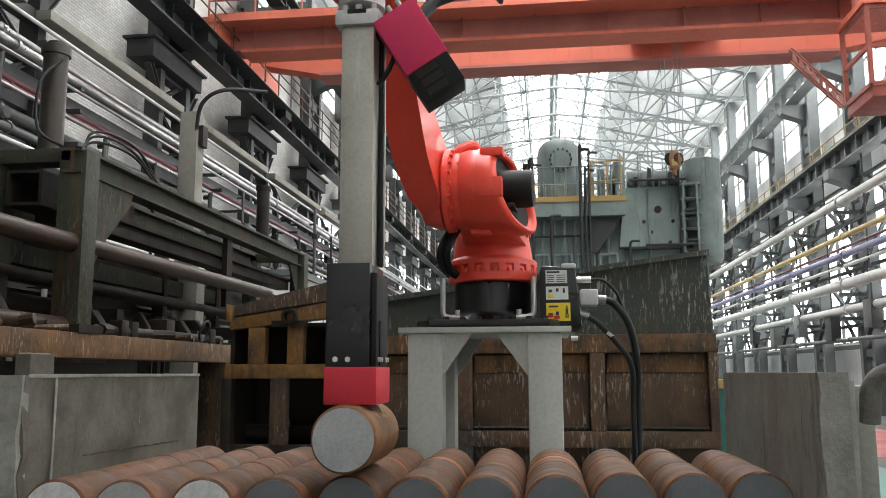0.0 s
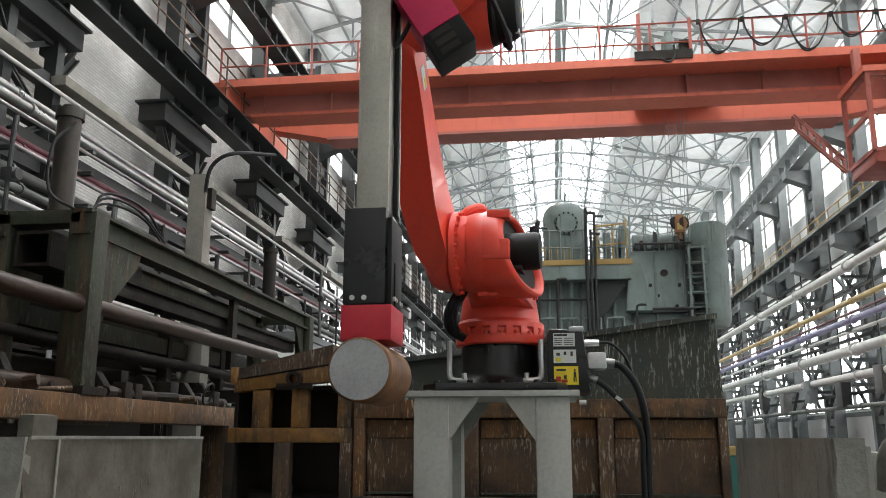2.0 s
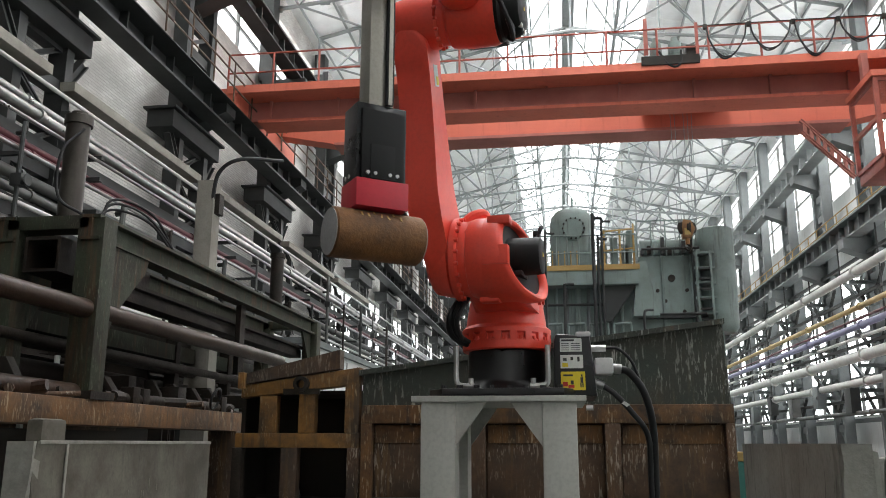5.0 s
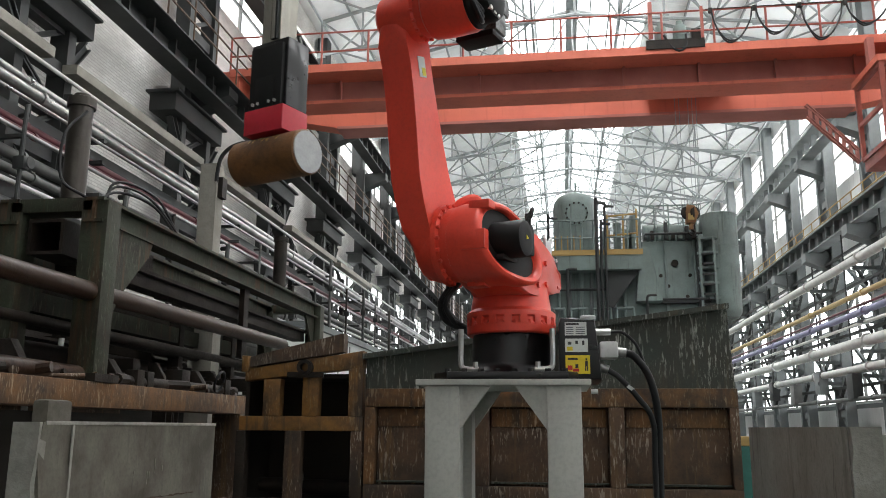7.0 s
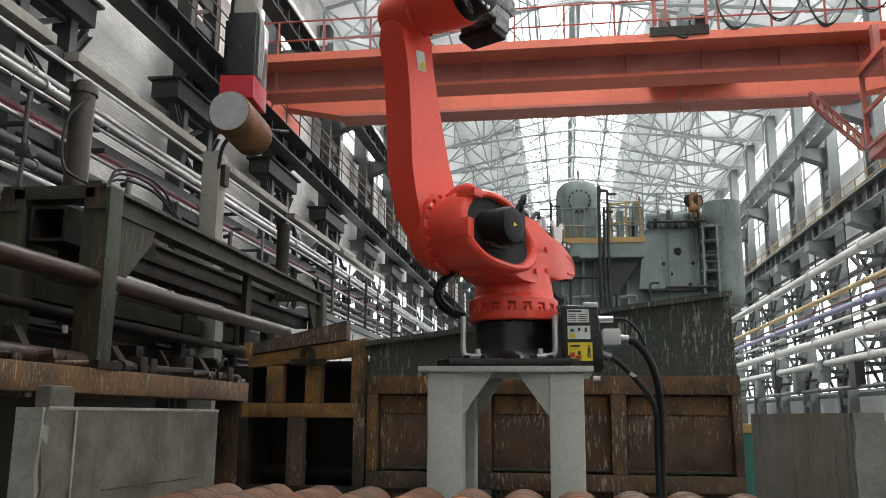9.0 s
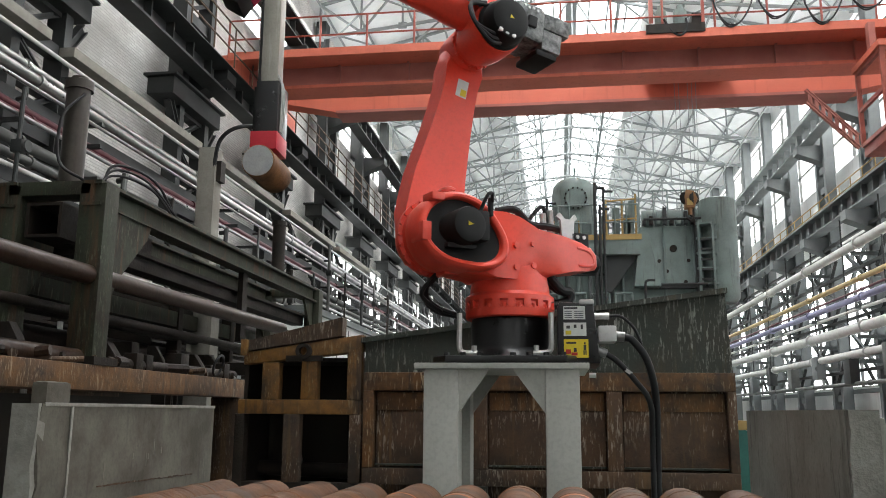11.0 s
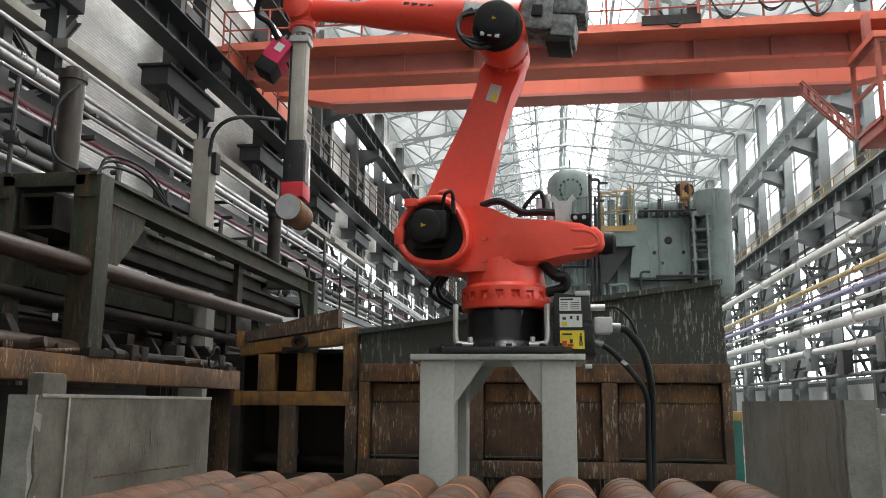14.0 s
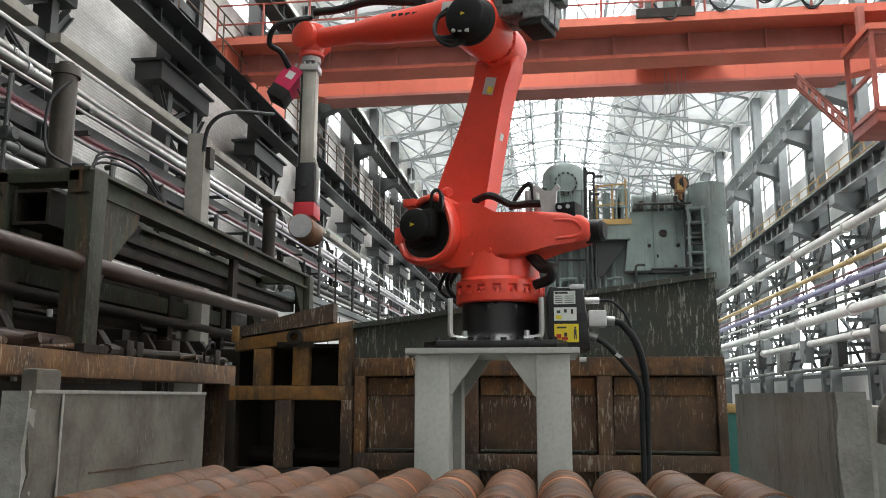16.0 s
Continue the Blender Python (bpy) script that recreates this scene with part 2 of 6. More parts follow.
BRICK = brick_shade("whitewashed_brick", (0.72, 0.71, 0.68), (0.42, 0.41, 0.39))
WALLPALE = shade("pale_panel_wall", (0.74, 0.75, 0.74), 0.8, second=(0.6, 0.6, 0.59), amount=0.6, scale=0.6, bump=0.1,
                 streak=(0.33, 0.31, 0.28), streak_amount=0.35, streak_scale=2)
ROOFING = shade("pale_roof_sheet", (0.78, 0.80, 0.80), 0.8, second=(0.56, 0.57, 0.57), amount=0.6, scale=0.7, bump=0.05)
BEAMCON = shade("precast_concrete", (0.22, 0.21, 0.18), 0.85, second=(0.11, 0.10, 0.08), amount=0.6, scale=2, bump=0.2,
                streak=(0.16, 0.14, 0.12), streak_amount=0.4)
FLOOR = shade("worn_shop_floor", (0.12, 0.125, 0.115), 0.75, second=(0.07, 0.07, 0.065), amount=0.8, scale=0.5, fine=12, bump=0.1)
AISLE = shade("green_painted_aisle", (0.10, 0.24, 0.19), 0.6, second=(0.16, 0.22, 0.19), amount=0.8, scale=1.5, bump=0.05)
AISLERED = shade("red_painted_floor", (0.42, 0.06, 0.06), 0.6, second=(0.42, 0.3, 0.28), amount=0.8, scale=1.5, bump=0.05)
GLASS = glass_shade("window_glass")
ROPE = shade("braided_sling", (0.16, 0.15, 0.13), 0.9, second=(0.05, 0.045, 0.04), scale=18, bump=0.6)
FACEBROWN = shade("band_heated_orange", (0.34, 0.11, 0.03), 0.6, second=(0.35, 0.12, 0.05), scale=10, bump=0.2)

# mesh helpers ----------------------------------------------------------------


def box(bm, x0, y0, z0, x1, y1, z1, m=None, bevel=0.0):
    vs = [bm.verts.new(v) for v in ((x0, y0, z0), (x1, y0, z0), (x1, y1, z0), (x0, y1, z0), (x0, y0, z1), (x1, y0, z1), (x1, y1, z1), (x0, y1, z1))]
    if m:
        for v in vs:
            v.co = m @ v.co
    fs = [bm.faces.new([vs[i] for i in f]) for f in ((3, 2, 1, 0), (4, 5, 6, 7), (0, 1, 5, 4), (1, 2, 6, 5), (2, 3, 7, 6), (3, 0, 4, 7))]
    if bevel:
        es = list({e for f in fs for e in f.edges})
        bmesh.ops.bevel(bm, geom=es, offset=bevel, segments=2, affect="EDGES", profile=0.6)
    return bm


def rod(bm, a, b, r, r2=None, seg=12, caps=True):
    """A round bar from a to b."""
    a, b = Vector(a), Vector(b)
    r2 = r if r2 is None else r2
    turn = (b - a).to_track_quat("Z", "Y").to_matrix()
    rings = []
    for p, q in ((a, r), (b, r2)):
        rings.append([bm.verts.new(p + turn @ Vector((q * math.cos(k * math.tau / seg), q * math.sin(k * math.tau / seg), 0))) for k in range(seg)])
    for k in range(seg):
        f = bm.faces.new((rings[0][k], rings[0][(k + 1) % seg], rings[1][(k + 1) % seg], rings[1][k]))
        f.smooth = seg > 6
    if caps:
        bm.faces.new(rings[0][::-1])
        bm.faces.new(rings[1])
    return bm


def lathe(bm, rows, seg=32, m=None):
    """A body of revolution about z from rows of (radius, z); m lays it into place."""
    m = m or Matrix()
    rings = []
    for r, z in rows:
        rings.append([bm.verts.new(m @ Vector((r * math.cos(k * math.tau / seg), r * math.sin(k * math.tau / seg), z))) for k in range(seg)])
    for a, b in zip(rings, rings[1:]):
        for k in range(seg):
            f = bm.faces.new((a[k], a[(k + 1) % seg], b[(k + 1) % seg], b[k]))
            f.smooth = True
    bm.faces.new(rings[0][::-1])
    bm.faces.new(rings[-1])
    return bm


def tube(bm, pts, r, seg=10, steps=6):
    """A hose along a smooth curve through the points."""
    pts = [Vector(p) for p in pts]
    ext = [2 * pts[0] - pts[1], *pts, 2 * pts[-1] - pts[-2]]
    line = []
    for i in range(1, len(ext) - 2):
        p0, p1, p2, p3 = ext[i - 1:i + 3]
        for k in range(steps):
            t = k / steps
            line.append(0.5 * (2 * p1 + (p2 - p0) * t + (2 * p0 - 5 * p1 + 4 * p2 - p3) * t * t + (3 * p1 - p0 - 3 * p2 + p3) * t ** 3))
    line.append(pts[-1])
    rings, side = [], None
    for i, p in enumerate(line):
        d = (line[min(i + 1, len(line) - 1)] - line[max(i - 1, 0)]).normalized()
        side = d.orthogonal().normalized() if side is None else (side - d * side.dot(d)).normalized()
        up = d.cross(side)
        rings.append([bm.verts.new(p + r * (side * math.cos(k * math.tau / seg) + up * math.sin(k * math.tau / seg))) for k in range(seg)])
    for a, b in zip(rings, rings[1:]):
        for k in range(seg):
            f = bm.faces.new((a[k], a[(k + 1) % seg], b[(k + 1) % seg], b[k]))
            f.smooth = True
    bm.faces.new(rings[0][::-1])
    bm.faces.new(rings[-1])
    return bm


def prism(bm, outline, y0, y1, bevel=0.0, m=None, seg=2):
    """A plate or block: an outline in x and z, thick from y0 to y1."""
    a = [bm.verts.new((x, y0, z)) for x, z in outline]
    b = [bm.verts.new((x, y1, z)) for x, z in outline]
    n = len(a)
    fs = [bm.faces.new(a), bm.faces.new(b[::-1])]
    fs += [bm.faces.new((a[k], b[k], b[(k + 1) % n], a[(k + 1) % n])) for k in range(n)]
    if bevel:
        es = list({e for f in fs[:2] for e in f.edges})
        bmesh.ops.bevel(bm, geom=es, offset=bevel, segments=seg, affect="EDGES", profile=0.5)
    if m:
        for v in bm.verts:
            v.co = m @ v.co
    return bm


def beam_h(bm, a, b, h, w, t=0.02):
    """A rolled I-beam from a to b, standing upright, of height h and width w."""
    a, b = Vector(a), Vector(b)
    d = b - a
    m = Matrix.Translation(a) @ d.to_track_quat("Y", "Z").to_matrix().to_4x4()
    u, v, q = w / 2, h / 2, t / 2
    half = [(u, v), (u, v - t), (q, v - t), (q, t - v), (u, t - v), (u, -v)]
    out = half + [(-x, z) for x, z in half[::-1]]
    p, r = ([bm.verts.new(m @ Vector((x, y, z))) for x, z in out] for y in (0, d.length))
    bm.faces.new(p)
    bm.faces.new(r[::-1])
    for k in range(12):
        bm.faces.new((p[k], r[k], r[(k + 1) % 12], p[(k + 1) % 12]))
    return bm


def mesh_of(name, bm, material):
    bmesh.ops.recalc_face_normals(bm, faces=bm.faces)
    for e in bm.edges:
        e.smooth = len(e.link_faces) == 2 and e.calc_face_angle(3.0) < 0.62
    for f in bm.faces:
        f.smooth = True
    me = bpy.data.meshes.new(name)
    bm.to_mesh(me)
    bm.free()
    for mm in (material if isinstance(material, (list, tuple)) else [material]):
        me.materials.append(mm)
    return me


def part(name, bm, material, parent, label="", kind=""):
    ob = new(name, mesh_of(name, bm, material))
    ob.parent = parent
    return tagged(ob, label, kind=kind)


def share(name, mesh, parent, m):
    """One more piece on a mesh that alike pieces share."""
    ob = new(name, mesh)
    ob.parent, ob.matrix_basis = parent, m
    return ob


def thing(name, label, category, group="", at=None, kind=""):
    ob = new(name)
    ob.empty_display_size = 0.1
    if at is not None:
        ob.matrix_basis = at if isinstance(at, Matrix) else pose(*at)
    return tagged(ob, label, category, group, kind)


def solid(name, bm, material, label, category="", group="", kind="", at=None):
    ob = new(name, mesh_of(name, bm, material))
    if at is not None:
        ob.matrix_basis = at if isinstance(at, Matrix) else pose(*at)
    return tagged(ob, label, category, group, kind)


def B():
    return bmesh.new()


# the hall --------------------------------------------------------------------
solid("floor", box(B(), -200, -200, -0.3, 200, 300, 0), FLOOR, "worn grey concrete workshop floor", "floor", kind="structure")
solid("aisle_marking", box(B(), 2.6, -20, 0.0, 5.2, 100, 0.004), AISLE, "green painted walkway on the workshop floor", "floor marking", kind="structure")
solid("red_floor_marking", box(B(), 5.6, 16, 0.0, 8.6, 34, 0.004), AISLERED, "worn red painted floor area", "floor marking", kind="structure")


def side_wall(name, x, solid_to, bands, material, label):
    """A long wall, closed as far as solid_to below its first band, then in solid bands (z0, z1) with openings between them."""
    bm = B()
    s = 1 if x > 0 else -1
    # unseen solid stretch behind the camera, added to hold back window light
    box(bm, min(x, x + s * 0.3), Y0, 0, max(x, x + s * 0.3), YW, 18.6)
    if solid_to > YW:
        box(bm, min(x, x + s * 0.3), YW, bands[0][1], max(x, x + s * 0.3), solid_to, bands[1][0])
    for z0, z1 in bands:
        box(bm, min(x, x + s * 0.35), YW, z0, max(x, x + s * 0.35), Y1, z1)
    return solid(name, bm, material, label, "wall", kind="structure")


side_wall("wall_east", XR + 0.7, YW, ((0, 2.6), (8.7, 11.8), (17.4, 18.6)), WALLPALE, "pale grey panel wall with long window bands")
side_wall("wall_west", XL - 0.7, 36.0, ((0, 2.4), (9.3, 14.3), (17.4, 18.6)), BRICK, "whitewashed brick wall with a high window band")


def sky_backdrop(name, bm, strength):
    m = bpy.data.materials.new(name)
    m.use_nodes = True
    out = m.node_tree.nodes["Principled BSDF"]
    out.inputs["Base Color"].default_value = (0.8, 0.8, 0.8, 1)
    out.inputs["Emission Color"].default_value = (0.95, 0.98, 1.0, 1)
    out.inputs["Emission Strength"].default_value = strength
    return solid(name, bm, m, "plain bright overcast sky outside the hall", "sky", kind="structure")


sky_backdrop("backdrop_east", box(B(), XR + 2.0, Y0, 0, XR + 2.1, Y1, 18.0), 2.2)
sky_backdrop("backdrop_west", box(B(), XL - 2.1, Y0, 0, XL - 2.0, Y1, 18.0), 2.2)
sky_backdrop("backdrop_top", box(B(), RIDGE - 5, YW, TOP + 1.3, RIDGE + 5, Y1, TOP + 1.4), 3.0)
# the near wall is unseen, added to cut light from behind
for nm, yy in (("wall_far_end", Y1), ("wall_near_end", Y0 - 0.4)):
    solid(nm, box(B(), XL - 2.6, yy, 0, XR + 2.6, yy + 0.4, 22.5), WALLPALE, "pale wall that closes the modelled hall", "wall", kind="structure")


def window_band(name, x, z0, z1, rows, step, label):
    """Steel window frames in one band: a child for each mullion run and each transom."""
    w = thing(name, label, "window", kind="structure")
    n = int(LEN / step)
    up = mesh_of("mullion", box(B(), -0.05, -0.05, z0, 0.05, 0.05, z1), PIPEGREY)
    for k in range(n + 1):
        share("mullion", up, w, pose(x, Y0 + k * step, 0))
    for k in range(rows + 1):
        z = z0 + (z1 - z0) * k / rows
        part("transom", box(B(), x - 0.04, Y0, z - 0.045, x + 0.04, Y1, z + 0.045), PIPEGREY, w)
    return w


window_band("window_1", XR + 0.9, 11.8, 17.4, 4, 2.6, "tall steel-framed window band, blown out by daylight")
window_band("window_2", XR + 0.9, 2.6, 8.7, 5, 1.75, "lower steel-framed window band, bright with daylight")
window_band("window_4", XL - 0.9, 2.4, 9.3, 5, 1.75, "lower steel-framed window band in the brick wall")
window_band("window_3", XL - 0.9, 14.3, 17.4, 3, 2.6, "high steel-framed window band above the brickwork")

# roof: sheeted slopes to both sides of a glazed ridge
SLOPE = (TOP - EAVE) / (XR + 1.0 - RIDGE)
GLAZED = 3.5


def roof_z(x):
    return TOP - abs(x - RIDGE) * SLOPE


ceil_bm = B()
for s in (-1, 1):
    x0, x1 = RIDGE + s * GLAZED, RIDGE + s * 12.6
    for k in range(44):
        y = Y0 + k * LEN / 44
        pts = [(x0, roof_z(x0)), (x1, roof_z(x1)), (x1, roof_z(x1) + 0.14), (x0, roof_z(x0) + 0.14)]
        vs = [ceil_bm.verts.new((x, yy, z)) for yy in (y, y + LEN / 44 - 0.03) for x, z in pts]
        for f in ((0, 1, 2, 3), (7, 6, 5, 4), (0, 4, 5, 1), (2, 6, 7, 3), (1, 5, 6, 2), (3, 7, 4, 0)):
            ceil_bm.faces.new([vs[i] for i in f])
    box(ceil_bm, min(x0, x0 - s * 0.12), Y0, roof_z(x0) - 0.1, max(x0, x0 - s * 0.12), Y1, roof_z(x0) + 0.7)
# unseen solid roof over the near end, added to block skylight
box(ceil_bm, RIDGE - 5, Y0, TOP + 0.9, RIDGE + 5, YW, TOP + 1.0)
for x in (XL - 2.4, XR + 2.4):
    box(ceil_bm, x - 0.6, Y0, 18.0, x + 0.6, Y1, 18.2)
solid("ceiling", ceil_bm, ROOFING, "pale sheeted roof slopes beside a glazed ridge", "ceiling", kind="structure")
sky_frame = thing("skylight", "glazed ridge skylight with pale steel glazing bars", "skylight", kind="structure")
for k in range(9):
    x = RIDGE - GLAZED + k * GLAZED / 4
    part("glazing_bar", box(B(), x - 0.035, Y0, roof_z(x) + 0.06, x + 0.035, Y1, roof_z(x) + 0.14), TRUSS, sky_frame)
part("ridge_walk", box(B(), RIDGE - 0.28, Y0, TOP - 0.2, RIDGE + 0.28, Y1, TOP - 0.1), TRUSS, sky_frame, "narrow ridge gangway")


def roof_truss():
    """One lattice truss across the hall: chords, posts and diagonals of thin angles."""
    tr = thing("roof_truss", "pale grey lattice roof truss of thin steel angles", "roof truss", "roof trusses")
    xl, xr, n = XL - 0.2, XR + 0.2, 12
    xs = [xl + (xr - xl) * k / n for k in range(n + 1)]
    top = [Vector((x, 0, roof_z(x) - 0.2)) for x in xs]
    low = [Vector((x, 0, 16.9 + 1.15 * (1 - abs(x - RIDGE) / 10.6))) for x in xs]
    a, b = B(), B()
    for k in range(n):
        part("diagonal", rod(B(), *((low[k], top[k + 1]) if k % 2 else (top[k], low[k + 1])), 0.055, seg=5), TRUSS, tr)
    for k in range(n + 1):
        part("post", rod(B(), low[k], top[k], 0.05, seg=5), TRUSS, tr)
    for bm, line, r in ((a, top, 0.085), (b, low, 0.075)):
        tube(bm, line, r, 6, 1)
    part("top_chord", a, TRUSS, tr)
    part("bottom_chord", b, TRUSS, tr)
    plate = mesh_of("gusset_plate", box(B(), -0.18, -0.015, -0.14, 0.18, 0.015, 0.14), TRUSS)
    for p in low:
        share("gusset_plate", plate, tr, Matrix.Translation(p))
    return tr


TSTEP = 5.25
first_truss = roof_truss()
first_truss.matrix_basis = pose(0, -4.85, 0)
for k in range(1, 21):
    copy_thing(first_truss, pose(0, -4.85 + k * TSTEP, 0))
brace = B()
for k in range(20):
    y = -4.85 + k * TSTEP
    for x0, x1 in ((-9.0, -4.6), (-4.6, -0.9), (2.6, 6.3), (6.3, 10.7)):
        z0, z1 = (16.9 + 1.15 * (1 - abs(x - RIDGE) / 10.6) for x in (x0, x1))
        rod(brace, (x0, y, z0), (x1, y + TSTEP, z1), 0.045, seg=5)
        rod(brace, (x1, y, z1), (x0, y + TSTEP, z0), 0.045, seg=5)
for x in (-9.0, -4.6, -0.9, 2.6, 6.3, 10.7):
    z = 16.9 + 1.15 * (1 - abs(x - RIDGE) / 10.6)
    rod(brace, (x, Y0, z), (x, Y1, z), 0.05, seg=5)
for x in (-6.5, -4.2, 5.9, 8.2, -8.6, 10.4, -1.4, 3.1):
    rod(brace, (x, Y0, roof_z(x) - 0.1), (x, Y1, roof_z(x) - 0.1), 0.06, seg=5)
solid("roof_bracing", brace, TRUSS, "thin crossed steel bracing and purlins under the roof", "roof bracing", kind="stuff")

# columns, runways and pipes ----------------------------------------------------


def lattice_column(s, pale):
    """A two-legged riveted column: legs, ladder bracing, crane bracket. s: +1 if the hall lies towards -x."""
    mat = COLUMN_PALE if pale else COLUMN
    col = thing("steel_column", ("grey" if pale else "dark grey-green") + " lattice steel column with a crane bracket", "column",
                "east columns" if pale else "west columns")
    w = 1.1 if pale else 1.5
    for dy in (-w / 2, w / 2):
        part("leg", box(B(), -0.2, dy - 0.12, 0, 0.2, dy + 0.12, 13.85), mat, col)
    top = 13.85
    n = 15
    h = (top - 0.8) / n
    tie = mesh_of("tie_plate", box(B(), -0.1, -w / 2, -0.14, 0.1, w / 2, 0.14), mat)
    lace = [mesh_of("lacing_bar", beam_h(B(), (0, -q * w / 2, 0), (0, q * w / 2, h), 0.11, 0.11, 0.03), mat) for q in (-1, 1)]
    for k in range(n):
        z0 = 0.4 + k * h
        share("tie_plate", tie, col, pose(0, 0, z0))
        share("lacing_bar", lace[k % 2], col, pose(0, 0, z0))
    part("upper_shaft", box(B(), s * 0.35 - 0.22, -0.3, top, s * 0.35 + 0.22, 0.3, 18.0), mat, col)
    if not pale:
        hd = part("column_head", box(B(), -0.3, -1.7, 9.05, 0.4, 1.15, 9.5, bevel=0.03), mat, col, "deep black capital under the crane runway")
        part("head_plate", box(B(), -0.36, -1.8, 9.5, 0.5, 1.25, 9.56), mat, hd)
        for dy in (-0.95, 0.95):
            part("head_brace", beam_h(B(), (0.1, dy * 0.8, 8.3), (0.1, dy * 1.4, 9.05), 0.2, 0.18, 0.03), mat, hd)
    for z in ((8.7, 12.75) if pale else (10.3, 13.85)):
        part("bracket", prism(B(), [(s * 0.2, z), (-s * 1.15, z), (-s * 1.15, z - 0.35), (s * 0.2, z - 0.9)], -0.3, 0.3), mat, col)
    if pale:
        for z in (3.55, 4.4, 5.45, 7.35):
            part("pipe_arm", beam_h(B(), (0, 0, z - 0.22), (-s * 1.0, 0, z - 0.22), 0.14, 0.12), mat, col)
    return col


CSTEP = 5.25
ce = lattice_column(1, True)
ce.matrix_basis = pose(XR, -5.75, 0)
for k in range(1, 21):
    copy_thing(ce, pose(XR, -5.75 + k * CSTEP, 0))
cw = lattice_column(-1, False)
WSTEP, WY = 6.5, 0.35
cw.matrix_basis = pose(XL, WY, 0)
for k in (-1, *range(1, 15)):
    copy_thing(cw, pose(XL, WY + k * WSTEP, 0))


def runway(x, z0, z1, mat, label, s, rail, side=0.5, lattice=False):
    """A plate girder along the hall with stiffeners, and a handrail where there is a gangway."""
    r = thing("crane_runway", label, "crane runway")
    part("top_flange", box(B(), x - 0.35, Y0, z1 - 0.07, x + 0.35, Y1, z1), mat, r)
    part("bottom_flange", box(B(), x - 0.25, Y0, z0, x + 0.25, Y1, z0 + 0.06), mat, r)
    if not lattice:
        part("web", box(B(), x - 0.03, Y0, z0 + 0.06, x + 0.03, Y1, z1 - 0.07), mat, r)
    u0, u1 = (-0.1, 0.1) if lattice else (-0.22, -0.03) if s > 0 else (0.03, 0.22)
    st = mesh_of("stiffener", box(B(), u0, -0.03, z0 + 0.06, u1, 0.03, z1 - 0.07), mat)
    n = int(LEN / 1.05)
    for k in range(n):
        share("stiffener", st, r, pose(x, Y0 + (k + 0.5) * LEN / n, 0))
    part("rail", box(B(), x - 0.06, Y0, z1, x + 0.06, Y1, z1 + 0.12), COLUMN, r)
    if rail:
        xx = x + side
        for z in (0.35, 0.7, 1.05):
            part("handrail", rod(B(), (xx, Y0, z1 + z), (xx, Y1, z1 + z), 0.025, seg=5), rail, r)
        post = mesh_of("railing_post", rod(B(), (0, 0, -0.05), (0, 0, 1.05), 0.022, seg=5), rail)
        for k in range(int(LEN / 1.3)):
            share("railing_post", post, r, pose(xx, Y0 + k * 1.3, z1))
        part("gangway", box(B(), min(x, xx), Y0, z1 - 0.1, max(x, xx), Y1, z1 - 0.075), mat, r)
    return r


runway(XR - 0.75, 12.75, 13.55, COLUMN_PALE, "upper grey girder of two flanges with open bays between posts", 1, None, lattice=True)
runway(XR - 0.75, 8.7, 9.35, COLUMN_PALE, "grey crane runway girder with stiffeners", 1, YELLOW)
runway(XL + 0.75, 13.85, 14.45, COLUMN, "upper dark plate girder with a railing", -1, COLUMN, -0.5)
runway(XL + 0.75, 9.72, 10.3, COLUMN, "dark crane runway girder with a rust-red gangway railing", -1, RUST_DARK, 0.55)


def long_pipe(x, z, r, mat, label, y0=Y0, y1=Y1, clamps=True):
    p = thing("pipe", label, "pipe", "pipes along the walls")
    part("run", rod(B(), (x, y0, z), (x, y1, z), r, seg=14), mat, p)
    y = y0 + 1.5
    while clamps and y < min(y1, 50):
        part("flange", rod(B(), (x, y - 0.04, z), (x, y + 0.04, z), r * 1.35, seg=14), mat, p)
        y += 6.4
    return p


for z, r, mat, lab in ((7.5, 0.17, PIPEWHITE, "wide white pipe trough on column arms"), (6.25, 0.10, PIPEYELLOW, "yellow gas pipe on column arms"),
                       (5.85, 0.05, PIPERED, "thin dark red pipe on column arms"), (5.6, 0.12, PIPELILAC, "lilac pipe on column arms"),
                       (5.2, 0.06, PIPEWHITE, "thin white pipe on column arms"), (4.55, 0.19, PIPEWHITE, "thick white lagged pipe on column arms"),
                       (3.65, 0.14, PIPEWHITE, "white lagged pipe on column arms"), (2.6, 0.08, PIPEGREY, "grey pipe along the wall")):
    long_pipe(XR - 0.75, z, r, mat, lab)
# pipes along the brick wall, in front of its columns
for dx, z, r, mat, lab in ((1.1, 6.95, 0.075, CHROME, "bright aluminium-lagged pipe along the brick wall"), (1.35, 6.65, 0.09, CHROME, "bright aluminium-lagged pipe along the brick wall"),
                           (1.1, 6.2, 0.07, PIPERED, "dark red pipe along the brick wall"), (1.3, 6.0, 0.05, PIPERED, "thin dark red pipe along the brick wall"),
                           (1.1, 5.65, 0.10, PIPEGREY, "dull grey pipe along the brick wall"), (1.35, 5.3, 0.07, PIPEGREY, "dull grey pipe along the brick wall"),
                           (1.1, 4.8, 0.15, PIPEGREY, "thick dull grey pipe"), (1.3, 4.2, 0.09, CHROME, "bright aluminium-lagged pipe along the brick wall"),
                           (1.1, 3.75, 0.08, PIPEGREY, "dull grey pipe along the brick wall"), (1.3, 3.2, 0.08, CHROME, "bright aluminium-lagged pipe along the brick wall")):
    long_pipe(XL + dx, z, r, mat, lab)
